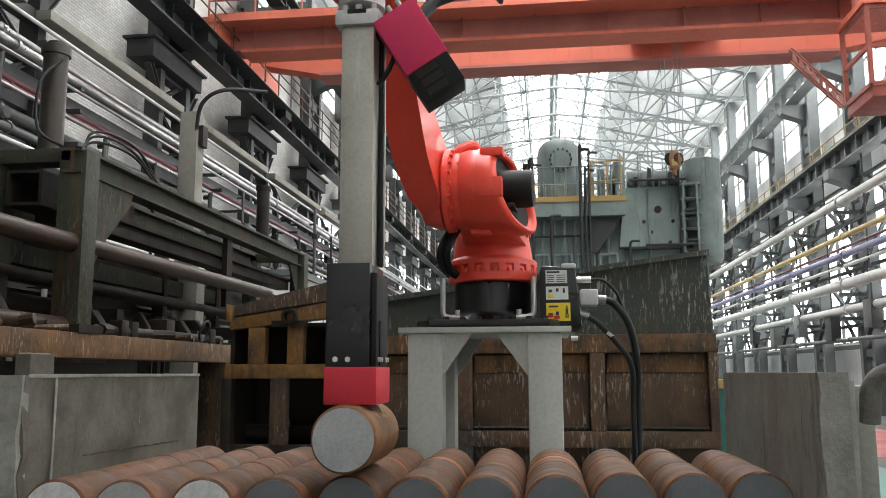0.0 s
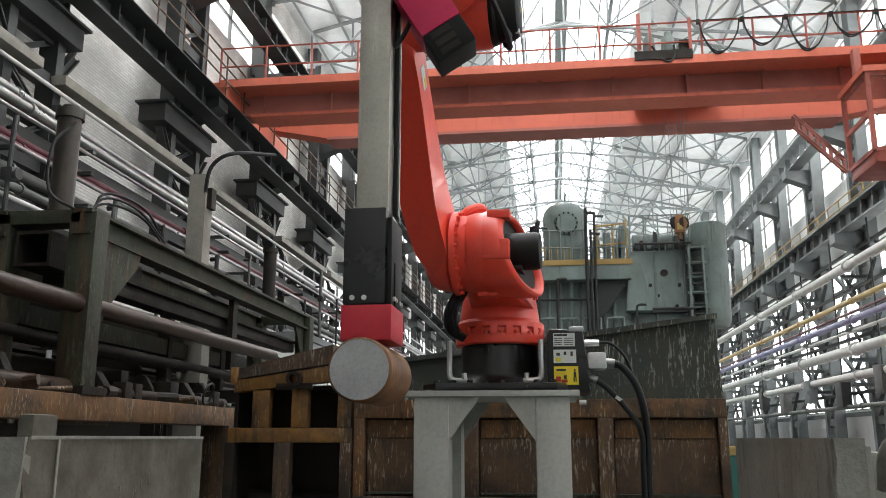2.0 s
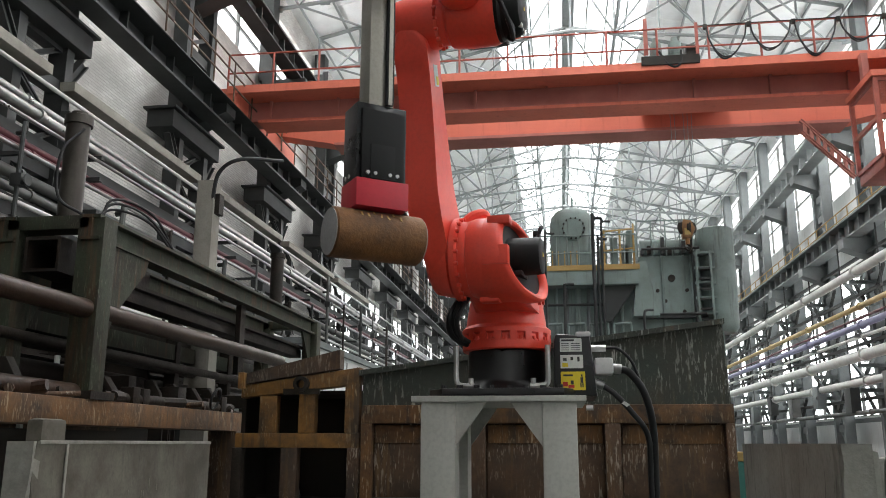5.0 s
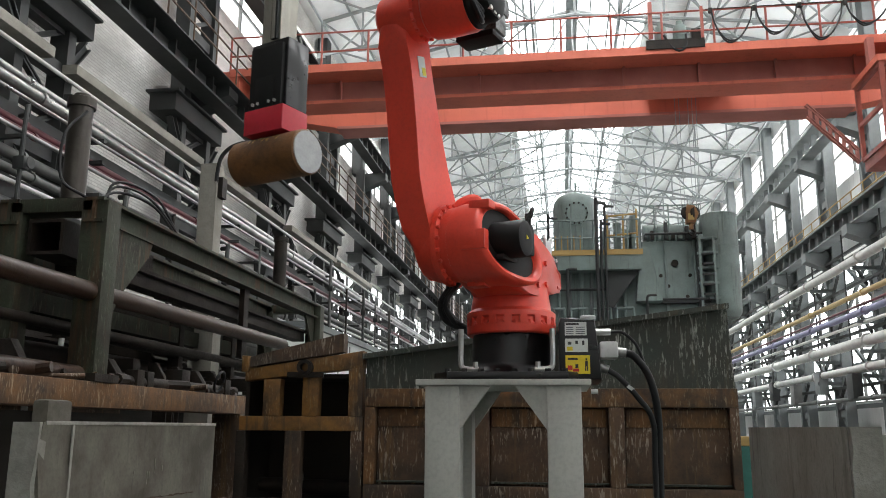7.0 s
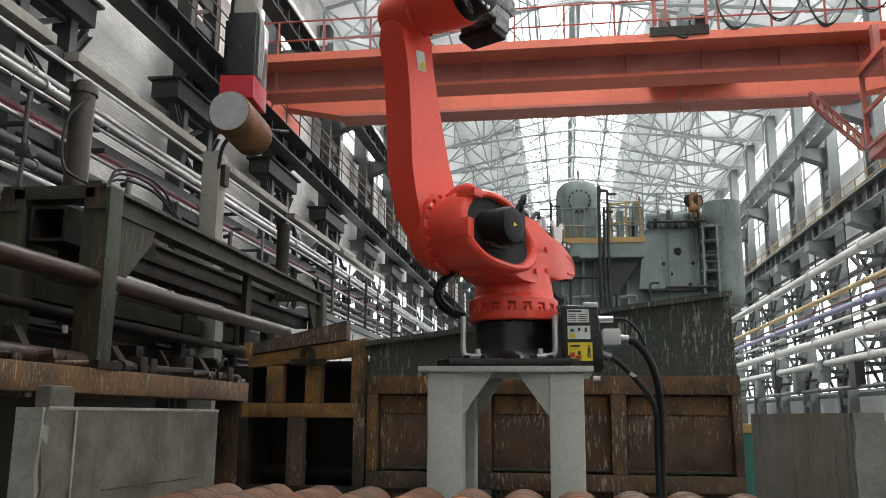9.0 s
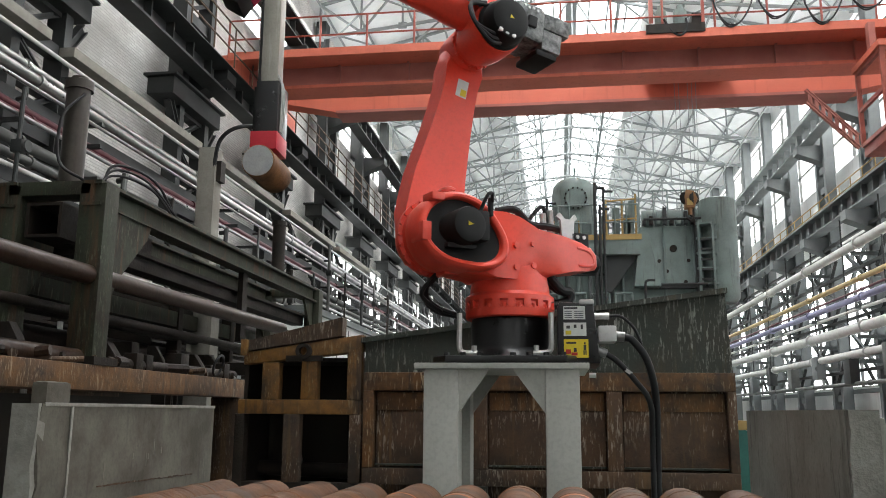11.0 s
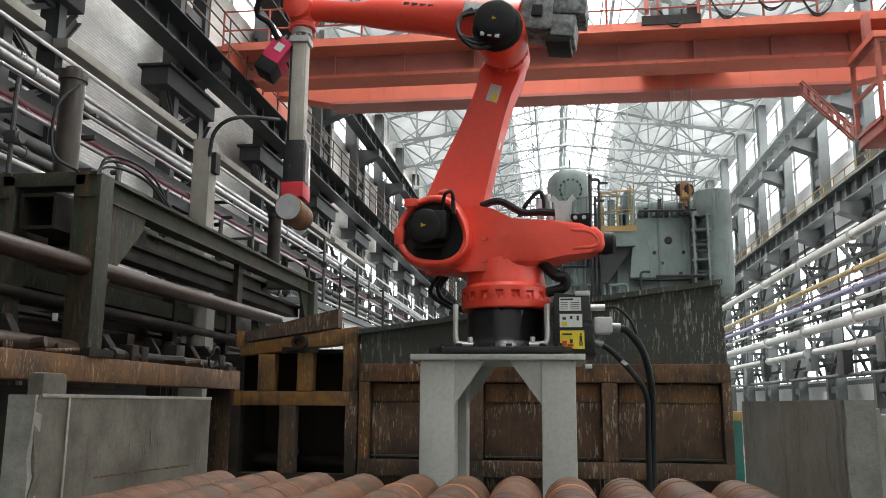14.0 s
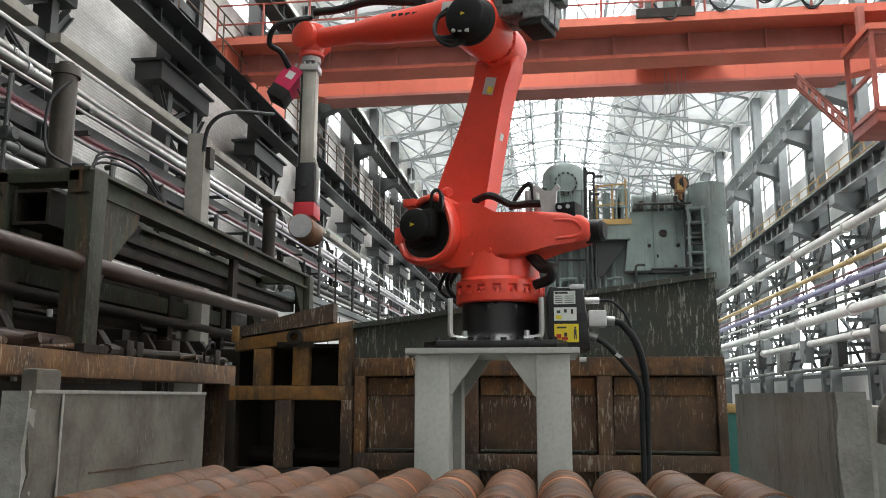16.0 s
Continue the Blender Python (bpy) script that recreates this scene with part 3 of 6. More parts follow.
for z, w in ((8.0, 0.2),):
    for k in range(7):
        y = WY + (k - 0.5) * WSTEP
        solid("wall_beam", box(B(), XL + 0.30, y - 2.9, z, XL + 0.62, y + 2.9, z + w, bevel=0.02), BEAMCON,
              "grey precast concrete beam between two columns", "beam", "wall beams")
for k in range(-1, 9):
    y = WY + k * WSTEP
    rack = thing("pipe_rack", "dark steel bracket that carries the pipe runs", "pipe rack", "pipe racks")
    part("upright", box(B(), XL + 0.7, y - 0.1, 0, XL + 0.86, y + 0.1, 7.4), COLUMN, rack)
    for z in (3.15, 3.7, 4.14, 4.68, 5.55, 6.15, 6.55):
        part("arm", box(B(), XL + 0.86, y - 0.05, z - 0.1, XL + 1.55, y + 0.05, z - 0.03), COLUMN, rack)

# dark channels that also carry the shade under the pipes
for dx, z, h in ((0.95, 6.32, 0.2), (0.95, 5.42, 0.14), (1.0, 4.98, 0.12), (0.95, 4.3, 0.3), (0.95, 3.3, 0.32)):
    solid("cable_channel", box(B(), XL + dx - 0.06, Y0 + 1, z, XL + dx + 0.05, 38.0, z + h), COLUMN, "dark steel channel that also stands for shade among the wall pipes", "cable channel", "cable channels")
# thin service lines, drops and clips among the wall pipes
for dx, z, r, mat, lab in ((1.5, 7.15, 0.035, PIPEWHITE, "thin white service pipe along the brick wall"), (1.5, 6.42, 0.03, CHROME, "thin bright conduit along the brick wall"),
                           (1.55, 5.85, 0.035, CHROME, "thin bright conduit along the brick wall"), (1.5, 5.05, 0.04, PIPEWHITE, "thin white service pipe along the brick wall"),
                           (1.55, 4.5, 0.045, CHROME, "thin bright conduit along the brick wall"), (1.5, 3.95, 0.035, PIPEWHITE, "thin white service pipe along the brick wall"),
                           (1.5, 3.45, 0.05, CHROME, "thin bright conduit along the brick wall")):
    long_pipe(XL + dx, z, r, mat, lab, 8.0, 70.0, False)
rng = random.Random(31)
for k in range(13):
    y = 11.0 + k * 2.4 + rng.random()
    z0, z1 = 2.2 + rng.random(), 5.5 + 1.6 * rng.random()
    d = thing("drop_pipe", "short upright service pipe with a valve on the brick wall", "pipe", "drop pipes")
    part("riser", tube(B(), [(XL + 1.62, y, z0), (XL + 1.62, y, z1 - 0.15), (XL + 1.58, y + 0.1, z1), (XL + 1.4, y + 0.16, z1 + 0.02)], 0.035 + 0.02 * (k % 2), 8, 4), (COLUMN, PIPEGREY, GREASE)[k % 3], d)
    part("valve", box(B(), XL + 1.54, y - 0.08, z1 - 0.9, XL + 1.72, y + 0.08, z1 - 0.7, bevel=0.02), COLUMN, d)
    part("valve_wheel", lathe(B(), [(0.09, -0.012), (0.1, 0.0), (0.09, 0.012)], 14, pose(XL + 1.78, y, z1 - 0.8, 0, 90)), COLUMN, d)
    part("clip", box(B(), XL - 0.7, y - 0.04, z1 - 0.4, XL + 1.62, y + 0.04, z1 - 0.34), COLUMN, d)
for k in range(9):
    y = 16.5 + k * CSTEP * 0.75
    c = thing("wall_cabinet", "grey switch cabinet with a conduit on the column row", "cabinet", "east wall cabinets")
    part("case", box(B(), XR - 0.95, y, 2.6 + 0.3 * (k % 2), XR - 0.6, y + 0.7, 3.5 + 0.3 * (k % 2), bevel=0.02), (PIPEGREY, COLUMN, COLUMN_PALE)[k % 3], c)
    part("conduit", rod(B(), (XR - 0.78, y + 0.3, 3.5), (XR - 0.78, y + 0.3, 8.7), 0.03, seg=6), COLUMN, c)
for k in range(3, 16):                # dark rails, knee braces and a cable tray inside the east row
    y = -5.75 + k * CSTEP
    kb = thing("knee_brace", "dark steel knee braces between column and rail", "bracing", "east knee braces")
    for z, h in ((2.6, 0.9), (4.9, 0.8), (6.6, 0.9)):
        part("strut", beam_h(B(), (XR - 0.35, y + 0.55, z), (XR - 0.35, y + 1.6, z + h), 0.1, 0.09, 0.02), COLUMN, kb)
        part("strut", beam_h(B(), (XR - 0.35, y - 0.55, z), (XR - 0.35, y - 1.6, z + h), 0.1, 0.09, 0.02), COLUMN, kb)
for z in (3.05, 5.0, 6.75, 8.1):
    solid("wall_rail", box(B(), XR - 0.42, 8.0, z, XR - 0.32, 90.0, z + 0.11), COLUMN, "dark steel rail along the column row", "rail", "east wall rails")
CABRED = shade("cab_red_brown_paint", (0.34, 0.075, 0.05), 0.6, second=(0.16, 0.045, 0.035), bump=0.05)
HOOK = shade("hook_brown", (0.22, 0.10, 0.03), 0.6, second=(0.12, 0.06, 0.03), bump=0.1)


def bay_bracing(x, y0, y1, mat):
    """Crossed bracing with two rails between neighbouring columns."""
    br = thing("wall_bracing", "crossed grey steel bracing between two columns", "bracing", "wall bracing")
    for za, zb in ((2.5, 5.6), (5.6, 8.8)):
        part("diagonal", beam_h(B(), (x, y0, za), (x, y1, zb), 0.13, 0.1, 0.03), mat, br)
        part("diagonal", beam_h(B(), (x + 0.12, y1, za), (x + 0.12, y0, zb), 0.13, 0.1, 0.03), mat, br)
    for z in (2.4, 4.0, 5.6, 7.2):
        part("rail", box(B(), x + 0.2, y0, z - 0.08, x + 0.32, y1, z + 0.08), mat, br)
    return br


b0 = bay_bracing(XR, 0.0, CSTEP, COLUMN_PALE)
b0.matrix_basis = pose(0, -5.75 + 3 * CSTEP, 0)
for k in range(4, 19):
    copy_thing(b0, pose(0, -5.75 + k * CSTEP, 0))
b1 = bay_bracing(XL, 0.0, WSTEP, COLUMN)
b1.matrix_basis = pose(0, WY + 4 * WSTEP, 0)
for k in range(5, 13):
    copy_thing(b1, pose(0, WY + k * WSTEP, 0))

# overhead crane ----------------------------------------------------------------
crane = thing("overhead_crane", "orange double-girder overhead crane with walkway railing and rope drum", "crane")
CY = 21.6


def girder(y, z0, z1, name):
    g = part(name, box(B(), XL + 0.8, y - 0.30, z0 + 0.05, XR - 0.9, y + 0.30, z1 - 0.05), CRANE_DULL, crane, "orange box girder dulled by painted-in haze")
    part("top_flange", box(B(), XL + 0.5, y - 0.55, z1 - 0.05, XR - 0.6, y + 0.42, z1 + 0.06), CRANE, g)
    part("bottom_flange", box(B(), XL + 1.4, y - 0.42, z0 - 0.04, XR - 1.4, y + 0.42, z0 + 0.05), CRANE, g)
    for k in range(10):
        x = XL + 1.75 + k * 1.93
        part("stiffener", box(B(), x - 0.03, y - 0.42, z0 + 0.05, x + 0.03, y - 0.30, z1 - 0.05), CRANE_DULL, g)
    return g


girder(CY, 10.3, 10.95, "near_girder")
far = part("far_girder", prism(B(), [(XL + 0.9, 10.95), (XL + 2.9, 10.55), (XR - 2.9, 10.55), (XR - 0.9, 10.95), (XR - 0.9, 11.2), (XL + 0.9, 11.2)], CY + 2.3, CY + 2.9), CRANE, crane, "bright orange box girder")
part("bottom_flange", box(B(), XL + 2.9, CY + 2.15, 10.46, XR - 2.9, CY + 3.05, 10.546), CRANE_DULL, far)
for s, x in ((-1, XL + 0.75), (1, XR - 0.75)):
    c = part("end_carriage", box(B(), x - 0.3, CY - 1.2, 10.43 if s < 0 else 9.48, x + 0.3, CY + 4.0, 11.0 if s < 0 else 10.6, bevel=0.03), CRANE, crane)
n = 15
part("walkway", box(B(), XL + 0.8, CY - 1.25, 10.88, XR - 0.9, CY - 0.55, 10.94), CRANE, crane, "steel chequer-plate walkway")
part("walkway_edge", box(B(), XL + 0.8, CY - 1.29, 10.80, XR - 0.9, CY - 1.25, 11.02), CRANE, crane)
for z in (11.4, 11.95):
    part("handrail", rod(B(), (XL + 0.8, CY - 1.25, z), (XR - 0.9, CY - 1.25, z), 0.026, seg=8), CABRED, crane)
for k in range(n + 1):
    x = XL + 0.8 + k * (XR - XL - 1.7) / n
    part("railing_post", rod(B(), (x, CY - 1.25, 10.9), (x, CY - 1.25, 11.95), 0.03, seg=8), CABRED, crane)
# trolley with winch on the girders, ropes and hook block
tro = part("trolley", box(B(), 2.6, CY - 0.5, 11.05, 5.0, CY + 2.9, 11.25, bevel=0.03), CRANE_DULL, crane, "orange trolley frame in hazed paint")
part("winch_drum", rod(B(), (2.9, CY + 1.2, 11.65), (4.7, CY + 1.2, 11.65), 0.35, seg=20), GREASE, tro)
for x, r in ((2.72, 0.15), (3.2, 0.17)):   # two upright motors on the walkway tray
    m = part("lift_motor", lathe(B(), [(r * 1.2, 11.05), (r * 1.2, 11.12), (r, 11.14), (r, 11.62), (r * 0.9, 11.68), (r * 0.55, 11.7), (r * 0.5, 11.82), (0.02, 11.84)], 20, pose(x, CY - 0.95, 0)), PRESS, tro, "grey-green upright motor")
    for q in range(6):
        part("cooling_fin", lathe(B(), [(r * 1.05, 11.2 + 0.06 * q), (r * 1.05, 11.215 + 0.06 * q)], 20, pose(x, CY - 0.95, 0)), PRESS, m)
part("drum_box", box(B(), 3.45, CY - 1.2, 11.06, 3.72, CY - 0.7, 11.5, bevel=0.03), GREASE, tro)
part("motor_tray", box(B(), 2.3, CY - 1.3, 10.95, 3.75, CY - 0.55, 11.06, bevel=0.02), CABRED, tro)
part("tray_edge", box(B(), 2.3, CY - 1.34, 10.92, 3.75, CY - 1.3, 11.16), GREASE, tro)
part("tray_post", box(B(), 3.68, CY - 1.3, 11.06, 3.75, CY - 1.22, 12.05), CABRED, tro)
part("tray_post", box(B(), 2.4, CY - 1.2, 11.3, 2.5, CY - 1.1, 12.3), CRANE_DULL, tro)
part("loose_lead", tube(B(), [(2.75, CY - 1.3, 11.3), (2.95, CY - 1.32, 10.95), (3.15, CY - 1.32, 10.85), (3.3, CY - 1.32, 11.0), (3.3, CY - 1.3, 11.3)], 0.03, 8), RUBBER, tro)
part("festoon_wire", rod(B(), (3.8, CY - 1.3, 11.95), (9.6, CY - 1.3, 11.95), 0.012, seg=6), GREASE, crane, "taut wire that carries the cable loops")
for k in range(5):
    x, d = 3.95 + k * 1.08, (0.85, 0.7, 0.9, 0.6, 0.8)[k]
    for q in (0, 1):
        part("festoon_cable", tube(B(), [(x, CY - 1.3, 11.93), (x + 0.1, CY - 1.3, 11.93 - d * 0.55), (x + 0.35, CY - 1.31, 11.93 - d - 0.06 * q), (x + 0.65, CY - 1.31, 11.93 - d + 0.04), (x + 0.92, CY - 1.3, 11.93 - d * 0.45),
                                         (x + 1.0, CY - 1.3, 11.93)], 0.022, 6), RUBBER, crane, "looped black festoon cable")
    part("cable_trolley", box(B(), x - 0.07, CY - 1.34, 11.84, x + 0.03, CY - 1.26, 11.97, bevel=0.01), GREASE, crane)
HX, HY = 3.55, CY + 1.2
for dx in (-0.28, -0.16, 0.1, 0.22, 0.34):
    part("hoist_rope", rod(B(), (HX + dx, HY, 12.2), (HX + dx * 0.8, HY, 7.35), 0.009, seg=5), TRUSS, crane, "thin steel hoist rope")
hk = part("hook_block", prism(B(), [(HX - 0.13, 6.95), (HX + 0.1, 6.95), (HX + 0.2, 7.2), (HX + 0.1, 7.42), (HX - 0.1, 7.46), (HX - 0.16, 7.25)], HY - 0.16, HY + 0.16, 0.03), HOOK, crane, "rust-brown hook block")
for dx in (-0.17, 0.14):
    part("sheave", lathe(B(), [(0.14, -0.03), (0.17, -0.025), (0.14, 0.0), (0.17, 0.025), (0.14, 0.03)], 22, pose(HX + dx * 0.8, HY - 0.1, 7.22, 90, 0, 40)), GREASE, hk)
part("load_plate", box(B(), HX - 0.09, HY - 0.175, 7.02, HX + 0.07, HY - 0.162, 7.2), YELLOW, hk, "worn yellow load plate")
part("shank", rod(B(), (HX, HY, 6.78), (HX, HY, 6.96), 0.06, seg=12), HOOK, hk)
part("hook", tube(B(), [(HX, HY, 6.92), (HX, HY, 6.8), (HX + 0.09, HY, 6.72), (HX + 0.02, HY, 6.62), (HX - 0.09, HY, 6.7)], 0.03, 8), GREASE, hk)
# driver's cab under the crane
cabin = part("driver_cab", box(B(), 8.0, 19.4, 7.8, 9.9, 21.0, 8.1, bevel=0.02), CABRED, crane, "orange-framed glazed driver's cab")
for x, y in ((8.0, 19.4), (8.0, 21.0), (9.9, 19.4), (9.9, 21.0), (8.95, 19.4)):
    part("cab_post", box(B(), x - 0.05, y - 0.05, 8.1, x + 0.05, y + 0.05, 10.0), CABRED, cabin)
for z in (8.1, 9.0, 9.95):
    fr = B()
    box(fr, 8.0, 19.36, z - 0.05, 9.9, 19.44, z + 0.05)
    box(fr, 7.96, 19.4, z - 0.05, 8.04, 21.0, z + 0.05)
    part("cab_rail", fr, CABRED, cabin)
part("cab_roof", box(B(), 7.9, 19.3, 10.0, 10.0, 21.1, 10.15), CRANE, cabin)
gl = part("cab_glass", box(B(), 8.05, 19.39, 8.15, 9.85, 19.4, 9.95), GLASS, cabin)
gl.visible_shadow = False
for ob in (cabin, *cabin.children):
    ob.data.transform(Matrix.Translation((-0.5, 0, -0.1)))
for dz in (0.0, 0.3):
    part("cab_brace", beam_h(B(), (5.95, 20.03, 9.15 - dz), (7.05, 20.03, 7.95 - dz), 0.08, 0.1, 0.02), CRANE_DULL, crane, "sloping orange brace beside the cab")
for k in range(8):
    x, z = 6.02 + k * 0.14, 9.08 - k * 0.153
    part("brace_strut", box(B(), x - 0.025, 20.0, z - 0.3, x + 0.05, 20.06, z), CRANE_DULL, crane)
for x in (7.6, 8.8):
    part("cab_hanger", box(B(), x - 0.08, 20.1, 10.0, x + 0.08, 20.3, 10.85), CRANE_DULL, crane)

# forging press far behind ------------------------------------------------------
press = thing("forging_press", "large grey-green hydraulic press with vessels, platform and railings", "press")
PY = 24.0
v = part("pressure_vessel", lathe(B(), [(0.25, 6.1), (0.62, 6.25), (0.64, 6.4), (0.64, 7.75), (0.6, 7.95), (0.45, 8.12), (0.2, 8.22), (0.05, 8.25)], 28, pose(0.47, PY, 0)), PRESS, press, "upright domed vessel")
part("manhole", lathe(B(), [(0.33, 0), (0.33, 0.1), (0.27, 0.1), (0.27, 0.16)], 24, pose(0.5, PY - 0.62, 7.45, 90)), PRESS, v)
for k in range(14):
    a = k * math.tau / 14
    part("manhole_bolt", rod(B(), (0.5 + 0.3 * math.cos(a), PY - 0.8, 7.45 + 0.3 * math.sin(a)), (0.5 + 0.3 * math.cos(a), PY - 0.72, 7.45 + 0.3 * math.sin(a)), 0.025, seg=6), GREASE, v)
part("vent_pipe", rod(B(), (0.5, PY, 8.2), (0.5, PY, 8.55), 0.03, seg=8), PRESS, v)
body_bm = B()
box(body_bm, -0.4, PY - 0.5, 0, 2.2, PY + 2.6, 5.9)
part("lower_housing", body_bm, PRESS, press)
plat = part("platform", box(B(), -0.65, PY - 1.1, 5.75, 2.2, PY + 1.0, 6.15), PRESS, press)
part("platform_edge", box(B(), -0.68, PY - 1.14, 6.15, 2.25, PY - 1.1, 6.3), YELLOW, plat, "yellow toe board")
for k in range(10):
    x = -0.62 + k * 0.31
    part("railing_post", rod(B(), (x, PY - 1.08, 6.15), (x, PY - 1.08, 7.15), 0.022, seg=6), PRESS, plat)
for z in (6.65, 7.15):
    part("handrail", rod(B(), (-0.62, PY - 1.08, z), (2.18, PY - 1.08, z), 0.022, seg=6), PRESS, plat)
for k in range(8):
    x = -0.35 + k * 0.3
    part("riser_pipe", tube(B(), [(x, PY - 0.62, 2.0), (x, PY - 0.62, 5.0), (x + 0.02, PY - 0.62, 5.75)], 0.05 if k % 3 else 0.08, 8, 3), PRESS if k % 2 else COLUMN_PALE, press)
for k in range(4):
    x = -0.35 + k * 0.62
    part("bent_pipe", tube(B(), [(x, PY - 0.75, 3.4), (x, PY - 0.75, 4.6), (x + 0.06, PY - 0.75, 4.7), (x + 0.4, PY - 0.75, 4.72), (x + 0.46, PY - 0.75, 4.6), (x + 0.46, PY - 0.75, 3.4)], 0.04, 8, 3), PRESS, press)
for k in range(3):
    part("valve_body", box(B(), 1.2 + k * 0.3, PY - 0.9, 6.15, 1.4 + k * 0.3, PY - 0.6, 6.9 + 0.2 * (k % 2), bevel=0.02), PRESS, press)
part("yellow_stair", prism(B(), [(1.85, 6.2), (2.05, 6.2), (2.15, 7.3), (1.95, 7.3)], PY - 0.9, PY - 0.7), PRESS, press)
hood = part("press_frame", prism(B(), [(2.2, 0), (4.0, 0), (4.0, 6.7), (2.3, 6.7), (2.2, 5.0)], PY - 0.2, PY + 2.6, 0.03), PRESS, press, "big plated press frame")
part("chute", prism(B(), [(2.05, 4.9), (2.75, 4.9), (2.45, 6.4), (2.2, 6.4)], PY - 0.9, PY - 0.25), PRESS, press)
for x, z, r in ((3.2, 6.05, 0.1), (2.8, 5.7, 0.05), (3.0, 5.4, 0.05), (3.6, 5.7, 0.05), (3.5, 5.1, 0.05), (2.7, 5.2, 0.05)):
    part("port", rod(B(), (x, PY - 0.24, z), (x, PY - 0.18, z), r, seg=14), SHADE_BLACK, hood)
for x in (2.95, 3.75):
    part("rib", box(B(), x - 0.03, PY - 0.3, 4.6, x + 0.03, PY - 0.2, 6.7), PRESS, hood)
part("frame_ledge", box(B(), 2.2, PY - 0.4, 4.9, 4.1, PY - 0.2, 5.02), COLUMN, hood)
part("top_cylinder", rod(B(), (2.4, PY + 0.2, 7.0), (4.0, PY + 0.2, 7.0), 0.26, seg=20), PRESS, press)
for k in range(6):
    x = 2.4 + 0.29 * k
    part("top_post", rod(B(), (x, PY - 0.15, 6.7), (x, PY - 0.15, 6.9 + 0.2 * (k % 3)), 0.025, seg=6), PRESS if k % 2 else CHROME, press)
part("top_rail", rod(B(), (2.3, PY - 0.15, 7.75), (4.0, PY - 0.15, 7.75), 0.022, seg=6), PRESS, press)
for x in (2.3, 2.7, 3.1, 3.5, 3.95):
    part("top_rail_post", rod(B(), (x, PY - 0.15, 6.7), (x, PY - 0.15, 7.75), 0.02, seg=6), PRESS, press)
acc = part("accumulator", lathe(B(), [(0.40, 4.5), (0.49, 4.62), (0.51, 4.8), (0.51, 7.25), (0.49, 7.45), (0.37, 7.5)], 28, pose(4.48, PY, 0)), PRESS, press, "tall upright grey-green cylinder")
for z in (5.2, 6.5):
    part("seam", lathe(B(), [(0.522, z), (0.522, z + 0.05)], 28, pose(4.48, PY, 0)), PRESS, acc)
part("acc_base", box(B(), 4.12, PY - 0.35, 0, 4.5, PY + 0.35, 4.55), PRESS, press)
for k in range(7):
    z = 4.5 + 0.28 * k
    part("rung", box(B(), 3.82, PY - 0.75, z, 4.2, PY - 0.66, z + 0.05), COLUMN, press)
for k in range(6):                   # stiffening plates and a strap on the tall cylinder's flank
    z = 4.55 + 0.42 * k
    part("flank_plate", box(B(), 3.78, PY - 0.62, z, 4.32, PY + 0.3, z + 0.06), PRESS, acc)
part("flank_web", box(B(), 3.76, PY - 0.5, 4.3, 3.82, PY + 0.3, 6.75), COLUMN, acc)
for x, z0, z1 in ((1.32, 6.15, 7.3), (1.75, 6.15, 7.3), (2.12, 6.15, 7.45)):
    part("yellow_post", rod(B(), (x, PY - 1.05, z0), (x, PY - 1.05, z1), 0.028, seg=6), YELLOW, plat)
for z in (6.7, 7.25):
    part("yellow_rail", rod(B(), (1.32, PY - 1.05, z), (2.12, PY - 1.05, z + 0.06), 0.026, seg=6), YELLOW, plat)
for k in range(7):
    part("yellow_bar", rod(B(), (-0.45 + 0.17 * k, PY - 1.06, 6.2), (-0.45 + 0.17 * k, PY - 1.06, 6.72), 0.016, seg=6), YELLOW, plat)
part("stair_well", prism(B(), [(1.45, 4.75), (2.15, 5.75), (1.3, 5.75), (1.3, 4.75)], PY - 0.9, PY - 0.55), COLUMN, press, "dark underside of the stair")
for k, (x, z0, z1, r) in enumerate(((1.02, 4.0, 7.6, 0.05), (1.14, 4.0, 7.0, 0.04), (1.25, 4.2, 7.5, 0.035), (0.2, 4.0, 5.75, 0.04), (-0.3, 4.0, 7.2, 0.035), (2.3, 4.2, 5.0, 0.035))):
    part("dark_pipe", tube(B(), [(x, PY - 1.18, z0), (x, PY - 1.18, z1 - 0.15), (x + 0.05, PY - 1.18, z1), (x + 0.25, PY - 1.1, z1 + 0.02)], r, 8, 3), COLUMN, press)
for z, x0, x1 in ((5.25, -0.4, 1.3), (4.95, 2.2, 4.0), (6.78, 2.35, 3.9)):
    part("cross_pipe", rod(B(), (x0, PY - 0.78, z), (x1, PY - 0.78, z), 0.035, seg=8), COLUMN, press)
for k in range(9):
    x = 2.35 + 0.19 * k
    part("valve_body", box(B(), x, PY - 0.5, 6.7, x + 0.1, PY - 0.3, 6.82 + 0.12 * ((k * 5) % 4), bevel=0.01), (COLUMN, GREASE, PRESS)[k % 3], press)
for x in (3.82, 4.2):
    part("ladder_rail", box(B(), x - 0.03, PY - 0.76, 4.2, x + 0.03, PY - 0.66, 6.7), PRESS, press)

# the steel pit box behind the robot ----------------------------------------------
BY = 7.5
pit = thing("scrap_box", "big rust-brown and dark green plated steel box with framed panels", "steel box")
wallm = part("green_plate", prism(B(), [(-1.77, 1.83), (1.44, 1.83), (1.41, 2.52), (-1.77, 2.1)], BY, BY + 0.12), BINGREEN, pit, "dark green upper plate with pale scratches")
part("top_lip", prism(B(), [(-1.8, 2.095), (1.42, 2.515), (1.42, 2.56), (-1.8, 2.14)], BY - 0.06, BY + 0.2), BINGREEN, pit)
